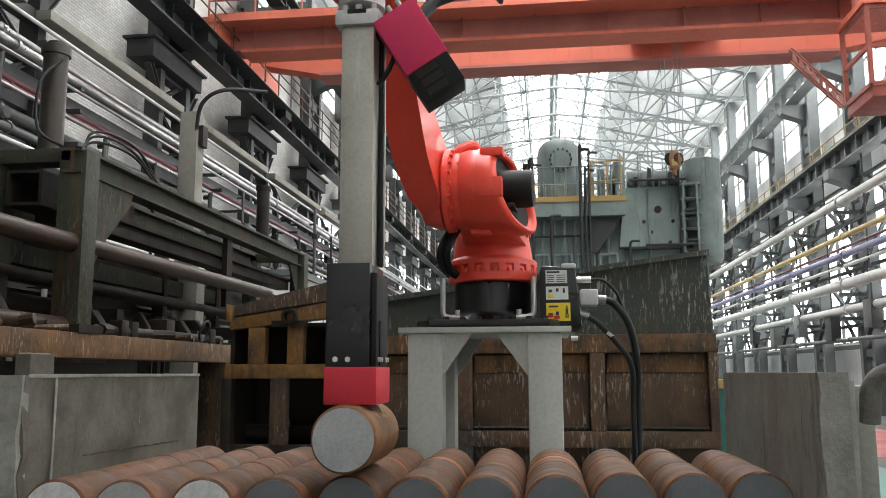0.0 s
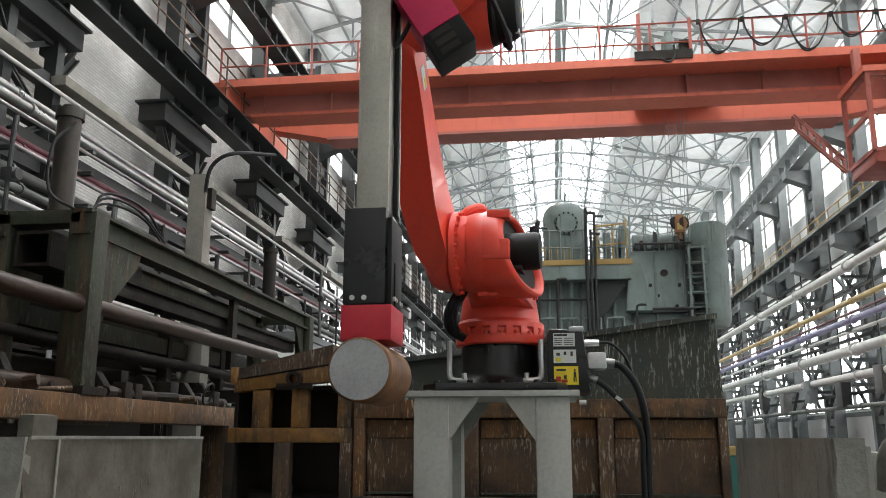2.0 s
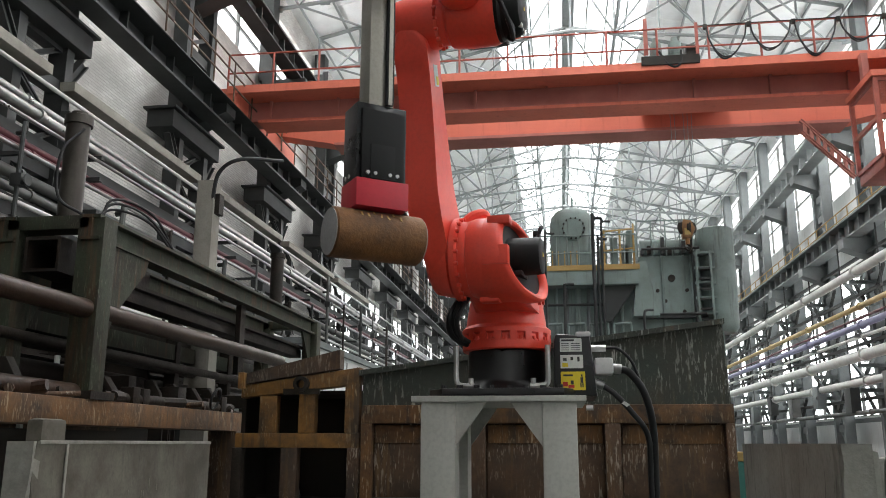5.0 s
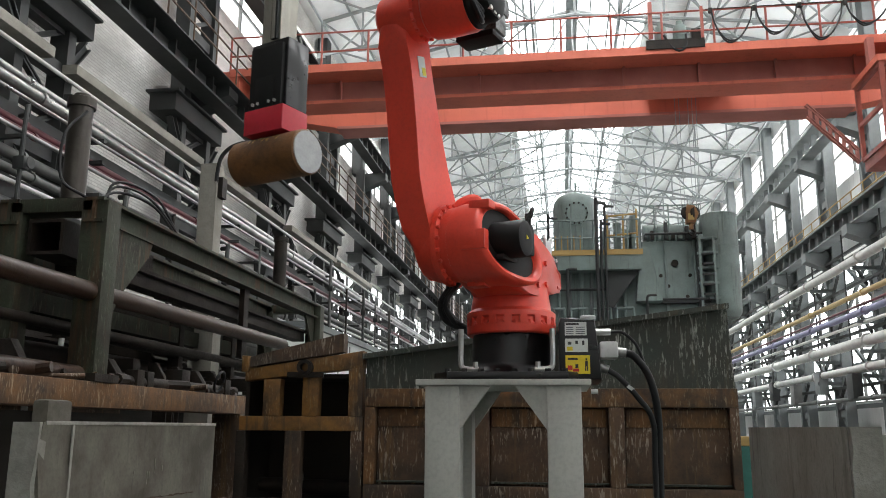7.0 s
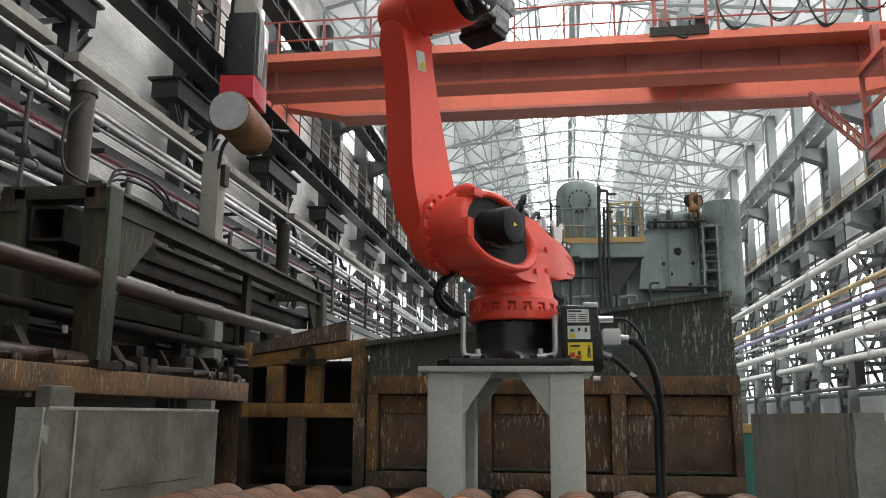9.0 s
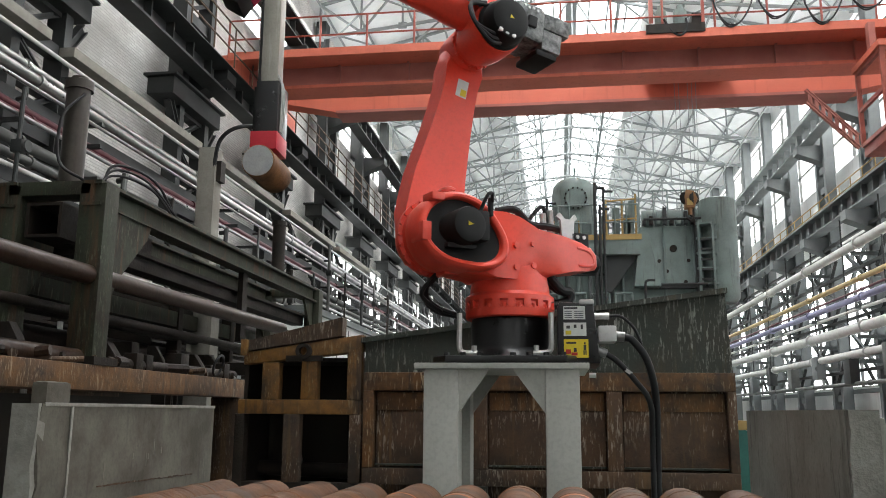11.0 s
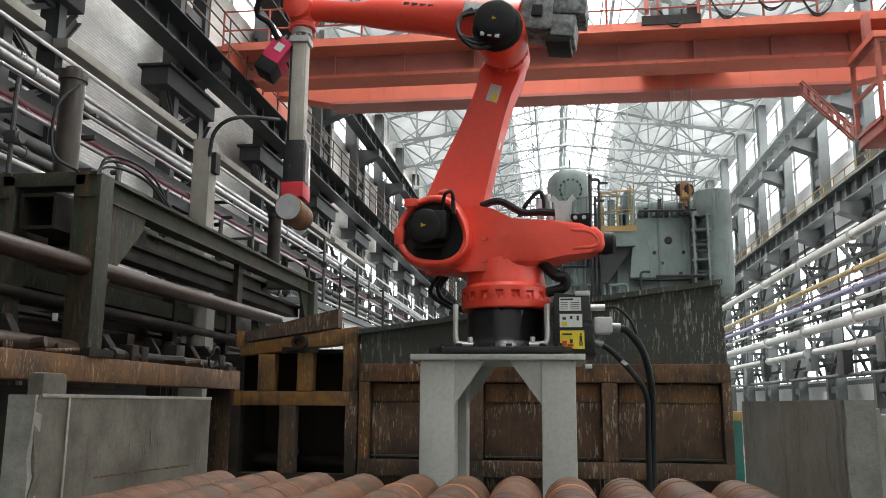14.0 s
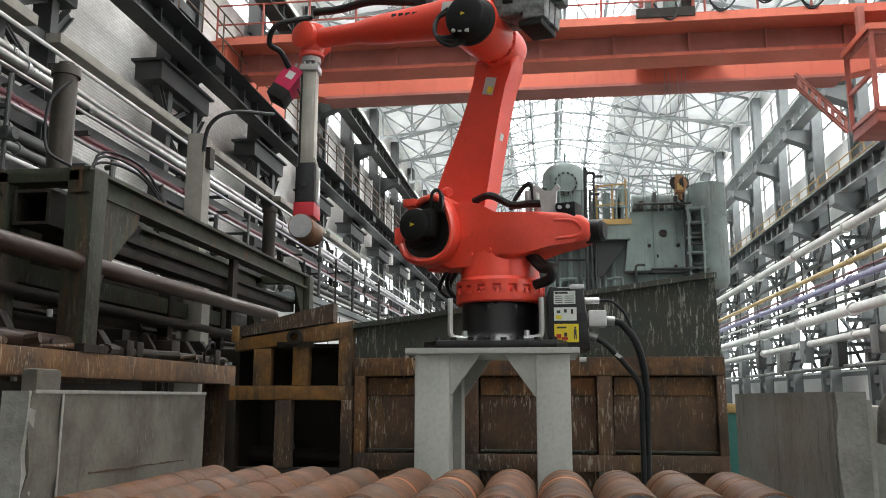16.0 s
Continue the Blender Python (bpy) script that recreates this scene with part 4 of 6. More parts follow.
part("top_sill", prism(B(), [(-1.3, 2.17), (1.2, 2.5), (1.2, 2.54), (-1.3, 2.21)], BY + 0.4, BY + 0.9), RUST_DARK, pit)
part("back_plate", box(B(), -1.77, BY + 0.06, 0, 1.42, BY + 0.12, 1.83), RUST_DARK, pit, "recessed rust-brown plate streaked with pale scratches")
part("upper_rail", box(B(), -1.77, BY - 0.05, 1.67, 1.45, BY + 0.06, 1.83, bevel=0.01), RUST, pit, "ochre painted rail, rusted")
part("lower_rail", box(B(), -1.77, BY - 0.05, 0.86, 1.45, BY + 0.06, 1.0, bevel=0.01), RUST_DARK, pit)
# black rail stands in for the dark gap at the box's foot
part("foot_rail", box(B(), -1.77, BY - 0.05, 0.0, 1.45, BY + 0.06, 0.6), SHADE_BLACK, pit)
for x0, x1, m in ((-1.77, -1.675, RUST), (-0.80, -0.66, RUST_DARK), (0.37, 0.5, RUST_DARK), (1.375, 1.45, RUST_DARK)):
    part("stile", box(B(), x0, BY - 0.05, 1.0, x1, BY + 0.06, 1.67, bevel=0.008), m, pit)
    part("stile", box(B(), x0, BY - 0.05, 0.6, x1, BY + 0.06, 0.86, bevel=0.008), BINGREEN, pit)
for x0, x1 in ((-1.66, -0.81), (-0.65, 0.36), (0.51, 1.37)):
    part("panel", box(B(), x0, BY + 0.03, 1.03, x1, BY + 0.06, 1.5, bevel=0.008), RUST_DARK, pit)
    part("panel_band", box(B(), x0 + 0.01, BY + 0.015, 1.5, x1 - 0.01, BY + 0.06, 1.655, bevel=0.006), RUST, pit)
    part("panel_rib", box(B(), x0, BY - 0.02, 1.02, x1, BY + 0.03, 1.035), BINGREEN, pit)
part("side_plate", box(B(), 1.33, BY + 0.13, 0, 1.44, BY + 3.2, 2.35), BINGREEN, pit)
part("far_plate", box(B(), -1.77, BY + 3.1, 0, 1.44, BY + 3.2, 1.9), RUST_DARK, pit)

# the open ochre frame beside it
fr = thing("ochre_frame", "ochre rusty steel frame with open bays and a slanted top", "steel frame")
FX0, FX1 = -2.95, -1.79
part("top_member", prism(B(), [(-2.91, 1.90), (-1.80, 2.02), (-1.80, 2.17), (-2.91, 2.01)], BY - 0.03, BY + 0.14, 0.01), OCHRE, fr)
part("mid_rail", box(B(), FX0, BY - 0.02, 1.455, FX1, BY + 0.12, 1.585, bevel=0.01), OCHRE, fr)
# shade towards the ground is put into the lower members' darker colours
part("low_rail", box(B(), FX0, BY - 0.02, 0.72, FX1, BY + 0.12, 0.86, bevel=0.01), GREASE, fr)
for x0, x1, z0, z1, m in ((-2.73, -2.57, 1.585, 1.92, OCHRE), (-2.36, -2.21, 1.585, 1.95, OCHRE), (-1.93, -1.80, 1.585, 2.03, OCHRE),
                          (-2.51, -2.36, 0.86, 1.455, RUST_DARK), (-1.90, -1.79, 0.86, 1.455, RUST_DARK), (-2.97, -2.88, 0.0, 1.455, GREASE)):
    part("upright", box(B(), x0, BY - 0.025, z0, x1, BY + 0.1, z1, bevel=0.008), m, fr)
part("slanted_lip", prism(B(), [(-2.86, 2.03), (-1.98, 2.16), (-1.98, 2.33), (-2.86, 2.12)], BY - 0.05, BY + 0.10), RUST_DARK, fr, "slanted dark plate along the top")
# sheets added round the open bays to carry their shade as colour
part("dark_lining", box(B(), FX0, BY + 0.75, 0, FX1, BY + 0.8, 2.0), SHADE_BLACK, fr)
part("dark_top", box(B(), FX0, BY + 0.12, 1.93, FX1, BY + 0.75, 1.97), SHADE_BLACK, fr)
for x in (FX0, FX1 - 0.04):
    part("dark_side", box(B(), x, BY + 0.12, 0, x + 0.04, BY + 0.75, 1.93), SHADE_BLACK, fr)
part("dark_floor", box(B(), FX0, BY + 0.12, 0.4, FX1, BY + 0.75, 0.5), SHADE_BLACK, fr)
part("inner_pipe", rod(B(), (-2.62, BY + 0.55, 1.3), (-2.5, BY + 0.4, 1.0), 0.06, seg=12), PIPEGREY, fr)
part("inner_pipe", rod(B(), (-2.9, BY + 0.5, 0.95), (-1.8, BY + 0.5, 0.92), 0.07, seg=12), GREASE, fr)
part("lifting_lug", lathe(B(), [(0.07, -0.04), (0.07, 0.04), (0.04, 0.04), (0.04, -0.04)], 20, pose(-2.33, BY - 0.06, 2.02, 90)), GREASE, fr, "round lug with a hole")
part("lug_bar", box(B(), -2.5, BY - 0.06, 1.93, -2.16, BY - 0.03, 1.98), GREASE, fr)
part("toe_stub", box(B(), -2.93, BY - 0.08, 1.98, -2.87, BY + 0.1, 2.13, bevel=0.01), OCHRE, fr)

# the long rusty side frame with rails and rollers
sf = thing("side_bed", "long rusty ochre steel bed frame carrying greasy rollers", "steel bed")
part("top_beam", box(B(), -3.75, -0.5, 1.62, -3.45, 9.0, 1.81, bevel=0.012), RUST, sf)
part("under_beam", box(B(), -3.70, -0.5, 0.2, -3.52, 9.0, 0.45), RUST_DARK, sf)
for y in (0.2, 4.4, 8.9):
    part("leg", box(B(), -3.76, y - 0.14, 0, -3.44, y + 0.14, 1.62, bevel=0.012), RUST_DARK, sf)
# dark sheet added to blacken the gap under the top beam
part("back_sheet", box(B(), -4.9, -0.5, 0.0, -4.85, 9.0, 1.62), SHADE_BLACK, sf)
part("back_beam", box(B(), -5.2, -0.5, 1.62, -4.95, 9.0, 1.8), RUST_DARK, sf)
for k in range(13):
    y = 4.4 + k * 0.36
    part("roller", rod(B(), (-4.9, y, 1.86), (-3.75, y + 0.05 * (k % 3), 1.84), 0.06, seg=12), GREASE, sf)
part("long_rod", rod(B(), (-3.66, 4.6, 1.88), (-3.62, 6.0, 1.86), 0.07, seg=14), PIPEBROWN, sf)
part("long_rod", rod(B(), (-3.6, 6.3, 1.85), (-3.58, 8.9, 1.86), 0.05, seg=14), GREASE, sf)
rng = random.Random(4)
for k in range(16):
    y = 6.3 + rng.random() * 2.6
    x = -3.55 - rng.random() * 0.5
    s = 0.04 + rng.random() * 0.05
    part("bearing_block", box(B(), x - s, y - s, 1.81, x + s, y + s, 1.83 + 2 * s, bevel=0.01), GREASE, sf)
for k in range(20):                  # greasy offcuts and pins lying along the bed
    y, x, a = 4.6 + rng.random() * 4.2, -3.7 + rng.random() * 0.22, rng.random() * 3.1
    r, l = 0.018 + 0.03 * rng.random(), 0.08 + 0.12 * rng.random()
    part("pin", rod(B(), (x - l * math.cos(a) * 0.6, y - l * math.sin(a), 1.808 + r), (x + l * math.cos(a) * 0.6, y + l * math.sin(a), 1.808 + r * (1 + rng.random())), r, seg=8), (GREASE, PIPEBROWN, RUST_DARK)[k % 3], sf)
for k in range(9):
    y, h = 5.2 + 0.42 * k, 0.10 + 0.16 * rng.random()
    part("side_guide", prism(B(), [(-3.78, 1.81), (-3.60, 1.81), (-3.62, 1.81 + h * 0.5), (-3.70, 1.81 + h), (-3.78, 1.81 + h)], y, y + 0.05 + 0.06 * rng.random(), 0.006), GREASE, sf)
solid("hose_ring", tube(B(), [(-3.46 + 0.03 * math.sin(a), 8.2 + 0.1 * math.cos(a), 1.93 + 0.1 * math.sin(a)) for a in (k * 0.5 for k in range(13))], 0.013, 8), RUBBER, "small black hose loop lying on the bed", "hose")

# green portal frame
pf = thing("green_portal_frame", "tall worn green steel portal frame with a long top beam", "machine frame")
GX, GZ = -3.6, 3.24
for x, y, z0 in ((GX, 6.0, 1.81), (GX - 0.72, 6.0, 1.81), (GX, 11.9, 0.0), (GX - 0.72, 11.9, 0.0)):
    part("post", box(B(), x - 0.11, y - 0.1, z0, x + 0.11, y + 0.1, GZ - 0.02, bevel=0.008), FRAMEGREEN, pf)
for x in (GX, GX - 0.72):
    part("top_beam", beam_h(B(), (x, 5.88, GZ - 0.1), (x, 12.05, GZ - 0.1), 0.2, 0.16, 0.025), FRAMEGREEN, pf)
    part("gusset", prism(B(), [(6.1, GZ - 0.2), (6.75, GZ - 0.2), (6.7, GZ - 0.32), (6.3, GZ - 0.7), (6.1, GZ - 1.0)], -0.06, 0.06, m=Matrix.Translation((x, 0, 0)) @ pose(0, 0, 0, 0, 0, 90)), FRAMEGREEN, pf)
    part("gusset", prism(B(), [(11.8, GZ - 0.2), (11.4, GZ - 0.2), (11.8, GZ - 0.7)], -0.015, 0.015, m=Matrix.Translation((x, 0, 0)) @ pose(0, 0, 0, 0, 0, 90)), FRAMEGREEN, pf)
for y in (6.0, 11.9):
    part("cross_beam", box(B(), GX - 0.72, y - 0.1, GZ - 0.11, GX, y + 0.1, GZ + 0.004, bevel=0.01), FRAMEGREEN, pf)
part("foot_plate", box(B(), GX - 0.17, 5.83, 1.81, GX + 0.17, 6.17, 1.87), GREASE, pf)
part("inner_block", box(B(), GX - 0.62, 6.4, 2.75, GX - 0.4, 6.62, 2.98, bevel=0.015), GREASE, pf)
part("inner_ram", rod(B(), (GX - 0.36, 6.2, 2.86), (GX - 0.36, 11.6, 2.86), 0.07, seg=14), GREASE, pf)
part("slide_rail", box(B(), GX - 0.3, 6.3, 2.70, GX - 0.12, 11.8, 2.82, bevel=0.01), GREASE, pf)
part("slide_flange", box(B(), GX - 0.36, 6.3, 2.82, GX - 0.06, 11.8, 2.85), GREASE, pf)
for k, (dx, z, r) in enumerate(((-0.95, 3.05, 0.05), (-1.1, 2.7, 0.09), (-0.9, 2.35, 0.06), (-1.2, 2.15, 0.1), (-0.5, 2.3, 0.045))):
    part("inner_bar", rod(B(), (GX + dx, 5.2, z), (GX + dx, 12.4, z - 0.03), r, seg=12), GREASE, pf)
part("inner_channel", box(B(), GX - 1.02, 6.05, 2.44, GX - 0.88, 12.2, 2.62, bevel=0.01), FRAMEGREEN, pf)
for y in (7.6, 9.4, 11.0):
    part("yoke", box(B(), GX - 1.25, y - 0.07, 1.95, GX - 0.45, y + 0.07, 2.12, bevel=0.01), GREASE, pf)
    part("yoke_post", box(B(), GX - 1.0, y - 0.06, 1.8, GX - 0.86, y + 0.06, 3.0, bevel=0.01), GREASE, pf)
sq = B()                             # open square tube that juts out of the frame's end
for x0, z0, x1, z1 in ((-0.56, 2.80, -0.26, 2.825), (-0.56, 3.055, -0.26, 3.08), (-0.56, 2.825, -0.535, 3.055), (-0.285, 2.825, -0.26, 3.055)):
    box(sq, GX + x0, 5.92, z0, GX + x1, 7.4, z1)
part("square_tube", sq, GREASE, pf, "open square steel tube")
part("hanger", box(B(), GX - 0.06, 9.1, 2.25, GX + 0.0, 9.25, GZ - 0.2), GREASE, pf)
solid("brown_pipe", rod(B(), (-3.62, -1.0, 2.46), (-3.56, 10.4, 2.52), 0.075, seg=18), PIPEBROWN, "long brown painted pipe slung under the green frame", "pipe")
cy = thing("hydraulic_cylinder", "dull upright hydraulic cylinder on top of the green frame", "cylinder", at=(-4.12, 6.4, 3.3))
part("barrel", lathe(B(), [(0.1, 0.0), (0.1, 0.9), (0.12, 0.9), (0.12, 0.98), (0.07, 1.0), (0.07, 1.02)], 24), OILY, cy)
part("collar", lathe(B(), [(0.13, 0.0), (0.13, 0.06)], 24), GREASE, cy)
part("hose", tube(B(), [(0.09, -0.05, 0.85), (0.0, -0.2, 0.6), (0.02, -0.22, 0.2), (0.25, -0.2, 0.03)], 0.013, 8), RUBBER, cy)
for k, (a, b, c) in enumerate(((0.25, 0.5, 0.05), (0.33, 0.75, 0.0), (0.4, 0.62, 0.1))):
    solid("hydraulic_hose", tube(B(), [(-4.0, 6.5 + 0.1 * k, 3.26), (-3.95, 6.75, 3.38 + a * 0.6), (-3.75, 7.05 + c, 3.34 + a * 0.6), (-3.66, 7.25 + b * 0.4, 3.26)], 0.012, 8), RUBBER,
          "black hydraulic hose arching over the green frame", "hose", "hydraulic hoses")
p1 = thing("concrete_post", "square pale concrete post with cables at its head", "post", at=(-4.98, 11.1, 0))
part("shaft", box(B(), -0.13, -0.13, 0, 0.13, 0.13, 5.2, bevel=0.015), BEAMCON, p1)
part("cable", tube(B(), [(0.1, -0.1, 4.9), (0.2, -0.15, 5.3), (0.5, -0.1, 5.5), (0.95, 0.4, 5.62)], 0.03, 8), RUBBER, p1)
part("junction_box", box(B(), 0.13, -0.08, 4.7, 0.2, 0.08, 5.0), GREASE, p1)
solid("capped_post", lathe(B(), [(0.085, 3.2), (0.085, 3.92), (0.1, 3.92), (0.1, 3.98)], 20, pose(-3.72, 10.6, 0)), GREASE, "dark round capped post on the green frame", "post")
solid("concrete_pillar", box(B(), -4.55, 9.9, 0, -4.3, 10.15, 2.75, bevel=0.01), BEAMCON, "short pale concrete pillar behind the bed", "pillar")
for k, (x, y, h) in enumerate(((-5.3, 8.3, 2.4), (-6.0, 9.5, 2.2), (-4.9, 7.2, 2.1))):
    solid("pale_standpipe", rod(B(), (x, y, 0), (x, y, h), 0.03, seg=8), PIPEWHITE, "thin pale upright pipe behind the bed", "pipe", "pale standpipes")
# dark roller table behind the bed; its sheets are added to darken the gaps
rt = thing("roller_table", "dark greasy steel roller table behind the bed", "roller table")
for x, z in ((-5.6, 2.3), (-5.6, 2.95), (-6.6, 2.0), (-6.6, 2.7)):
    part("long_beam", beam_h(B(), (x, 2.0, z), (x, 17.0, z), 0.24, 0.2, 0.03), GREASE, rt)
for k in range(9):
    y = 2.6 + 1.75 * k
    part("stand", beam_h(B(), (-5.6, y, 0), (-5.6, y, 3.1), 0.22, 0.2, 0.03), GREASE, rt)
    part("stand", beam_h(B(), (-6.6, y + 0.6, 0), (-6.6, y + 0.6, 2.85), 0.2, 0.18, 0.03), GREASE, rt)
    part("cross_piece", box(B(), -6.6, y - 0.08, 2.42, -5.6, y + 0.08, 2.56), GREASE, rt)
for k in range(4):
    part("guard_sheet", box(B(), -6.05, 3.0 + 3.4 * k, 0.3, -6.0, 5.6 + 3.4 * k, 1.75), SHADE_BLACK, rt)
part("hanging_plate", prism(B(), [(-5.4, 1.85), (-4.6, 1.85), (-4.75, 2.35), (-5.3, 2.5)], 9.2, 9.25), GREASE, rt)
# low clutter at the foot of the brick wall
rng = random.Random(9)
for k in range(18):
    y = 5 + k * 1.5 + rng.random()
    w, h = 0.3 + rng.random() * 0.5, 0.7 + rng.random() * 1.2
    x = -7.4 + rng.random() * 1.0
    solid("switch_cabinet" if k % 3 else "machine_block", box(B(), x, y, 0, x + w, y + 0.4 + w, h, bevel=0.02), (COLUMN_PALE, GREASE, WALLPALE)[k % 3],
          ("grey electrical cabinet along the wall", "dark greasy machine block along the wall", "pale metal cabinet along the wall")[k % 3], "cabinet", "wall cabinets")
rail2 = thing("floor_railing", "thin steel railing along the far aisle", "railing")
for z in (2.5, 2.95):
    part("handrail", rod(B(), (-5.34, 26, z), (-5.2, 42, z), 0.03, seg=6), CHROME, rail2)
for k in range(6, 15):
    part("post", rod(B(), (-5.4 + k * 0.014, 14 + 2 * k, 0), (-5.4 + k * 0.014, 14 + 2 * k, 2.95), 0.028, seg=6), PIPEWHITE, rail2)
lean = thing("low_shed", "white panelled cabin beside the wall pipes", "cabin", at=(-6.2, 17.0, 0))
part("wall", box(B(), -0.8, 0.6, 0, 0.8, 8.0, 3.6), WALLPALE, lean)
part("roof_edge", box(B(), -0.9, 0.5, 3.6, 0.9, 8.1, 3.74), COLUMN_PALE, lean)
for k in range(7):
    part("panel_strip", box(B(), 0.8, 0.7 + 1.1 * k, 0.2, 0.815, 0.74 + 1.1 * k, 3.5), COLUMN_PALE, lean)

# concrete blocks -----------------------------------------------------------------


def concrete_block(sx, y0, y1, x, label, cast):
    """A cast wall block, open end towards the camera, with a ragged chipped edge. sx: the way its back lies."""
    b = thing("concrete_block", label, "concrete block", "concrete blocks")
    bm = B()
    rg = random.Random(int(100 * abs(x)))
    n = 26
    zs = [k * 1.5 / n for k in range(n + 1)]
    t = 0.09
    ring = []
    for z in zs:
        j = 0.008 * (rg.random() - 0.5)
        ring.append([bm.verts.new(p) for p in ((x + j, y0 + j * 2, z), (x, y1, z), (x + sx * t, y1, z), (x + sx * t - j, y0 + 0.01 * rg.random(), z))])
    for a, c in zip(ring, ring[1:]):
        for k in range(4):
            bm.faces.new((a[k], a[(k + 1) % 4], c[(k + 1) % 4], c[k]))
    bm.faces.new(ring[0])
    bm.faces.new(ring[-1])
    part("cast_face", bm, cast, b)
    end = B()                           # rough broken end, proud of the cast face
    rows = []
    for z in zs:
        rows.append([end.verts.new(p) for p in ((x + sx * (0.002 + 0.012 * rg.random() ** 2), y0 - 0.012 - 0.006 * rg.random(), z), (x + sx * t * (0.3 + 0.2 * rg.random()), y0 - 0.006 - 0.012 * rg.random(), z),
                                                (x + sx * t * 0.97, y0 - 0.012, z), (x + sx * t * 0.97, y0 + 0.03, z), (x + sx * 0.003, y0 + 0.03, z))])
    for a, c in zip(rows, rows[1:]):
        for k in range(5):
            end.faces.new((a[k], a[(k + 1) % 5], c[(k + 1) % 5], c[k]))
    end.faces.new(rows[0])
    end.faces.new(rows[-1])
    part("broken_end", end, CHIPPED, b, "rough pale broken end")
    part("end_lug", box(B(), min(x + sx * (t + 0.002), x + sx * (t + 0.06)), y0 + 0.12, 0, max(x + sx * (t + 0.002), x + sx * (t + 0.06)), y0 + 0.3, 1.48, bevel=0.012), cast, b)
    return b


lb = concrete_block(-1, 2.29, 3.52, -1.5, "stained grey concrete wall block with a scored dark line", CONCRETE)
part("cast_rim", box(B(), -1.5, 2.30, 1.492, -1.496, 3.52, 1.503, bevel=0.001), CHIPPED, lb, "thin pale rim along the top edge")
part("cast_rim", box(B(), -1.5, 2.437, 0.2, -1.496, 2.448, 1.492, bevel=0.001), CHIPPED, lb)
part("corner_stub", box(B(), -1.65, 2.45, 0.0, -1.593, 2.585, 1.57, bevel=0.015), CONCRETE, lb)
crack = B()
rg = random.Random(3)
for k in range(34):
    y = 2.62 + k * 0.021
    box(crack, -1.5, y, 1.238 + 0.003 * rg.random() - 0.0003 * k, -1.498, y + 0.014 + 0.012 * rg.random(), 1.242 + 0.004 * rg.random() - 0.0003 * k)
part("scored_line", crack, RUST_DARK, lb, "dark scored line", "stuff")
for k in range(6):
    y = 2.4 + rg.random() * 1.05
    z = 1.2 + rg.random() * 0.2
    part("paint_drip", box(B(), -1.5, y, z, -1.497, y + 0.0035, z + 0.02 + 0.035 * rg.random()), BEAMCON, lb)
rb = concrete_block(1, 2.49, 3.74, 0.75, "pale grey concrete wall block in a lit tone, with a ragged edge", CONCRETE_LIT)
rb2 = solid("rear_block", box(B(), 0.93, 2.75, 0, 1.0, 3.6, 1.46, bevel=0.015), CONCRETE_LIT, "second concrete slab standing behind the block", "concrete block", "concrete blocks")
sling = thing("rope_sling", "thick braided rope sling looped over the block's back", "sling")
part("loop", tube(B(), [(0.9, 2.52, 1.36), (0.905, 2.5, 1.46), (0.95, 2.48, 1.50), (1.03, 2.46, 1.485), (1.1, 2.44, 1.42), (1.13, 2.42, 1.3)], 0.028, 12), ROPE, sling)
part("dark_cover", tube(B(), [(1.08, 2.42, 1.28), (1.02, 2.4, 1.2), (1.03, 2.38, 1.1), (1.08, 2.38, 1.02)], 0.06, 12), RUBBER, sling, "dark sleeve at the sling's foot")
for k, (x, y) in enumerate(((7.4, 25.0), (8.0, 27.0))):
    solid("oil_drum", lathe(B(), [(0.3, 0), (0.3, 0.3), (0.31, 0.32), (0.3, 0.34), (0.3, 0.9)], 20, pose(x, y, 0)), (REDPAINT, TEAL)[k], ("red oil drum on the workshop floor", "teal oil drum on the workshop floor")[k], "oil drum", "oil drums")
solid("yellow_barrier", box(B(), 1.75, 9.5, 0, 1.95, 9.7, 1.32, bevel=0.02), TEAL, "teal barrier post with a yellow cap beside the box", "barrier")
solid("barrier_cap", box(B(), 1.74, 9.49, 1.32, 1.96, 9.71, 1.42, bevel=0.02), YELLOW, "yellow cap on the barrier post", "barrier cap")

# rack with the row of billets -----------------------------------------------------
rk = thing("billet_rack", "low dark steel rack that carries the billets", "rack")
for y in (2.65, 3.1):
    part("bearer", beam_h(B(), (-1.46, y, 0.96), (0.72, y, 0.96), 0.124, 0.12), GREASE, rk)
    for x in (-1.4, -0.35, 0.66):
        part("leg", box(B(), x - 0.05, y - 0.05, 0, x + 0.05, y + 0.05, 0.898), GREASE, rk)


def billet(length, r, ends, label, group):
    """A round steel billet along y with softened ends; two rings of scale stand proud."""
    b = thing("steel_billet", label, "steel billet", group)
    rows = [(r - 0.006, 0), (r, 0.006)]
    rg = random.Random(int(length * 1000))
    for k in range(1, 8):
        rows.append((r * (1 + 0.012 * (rg.random() - 0.5)), length * k / 8))
    rows += [(r, length - 0.006), (r - 0.006, length)]
    part("bar", lathe(B(), rows, 40, pose(0, 0, 0, -90)), BILLET, b)
    for y0, y1, m in ((-0.0025, 0.004, ends[0]), (length - 0.004, length + 0.0025, ends[1])):
        part("end_face", rod(B(), (0, y0, 0), (0, y1, 0), r - 0.007, seg=40), m, b)
    return b


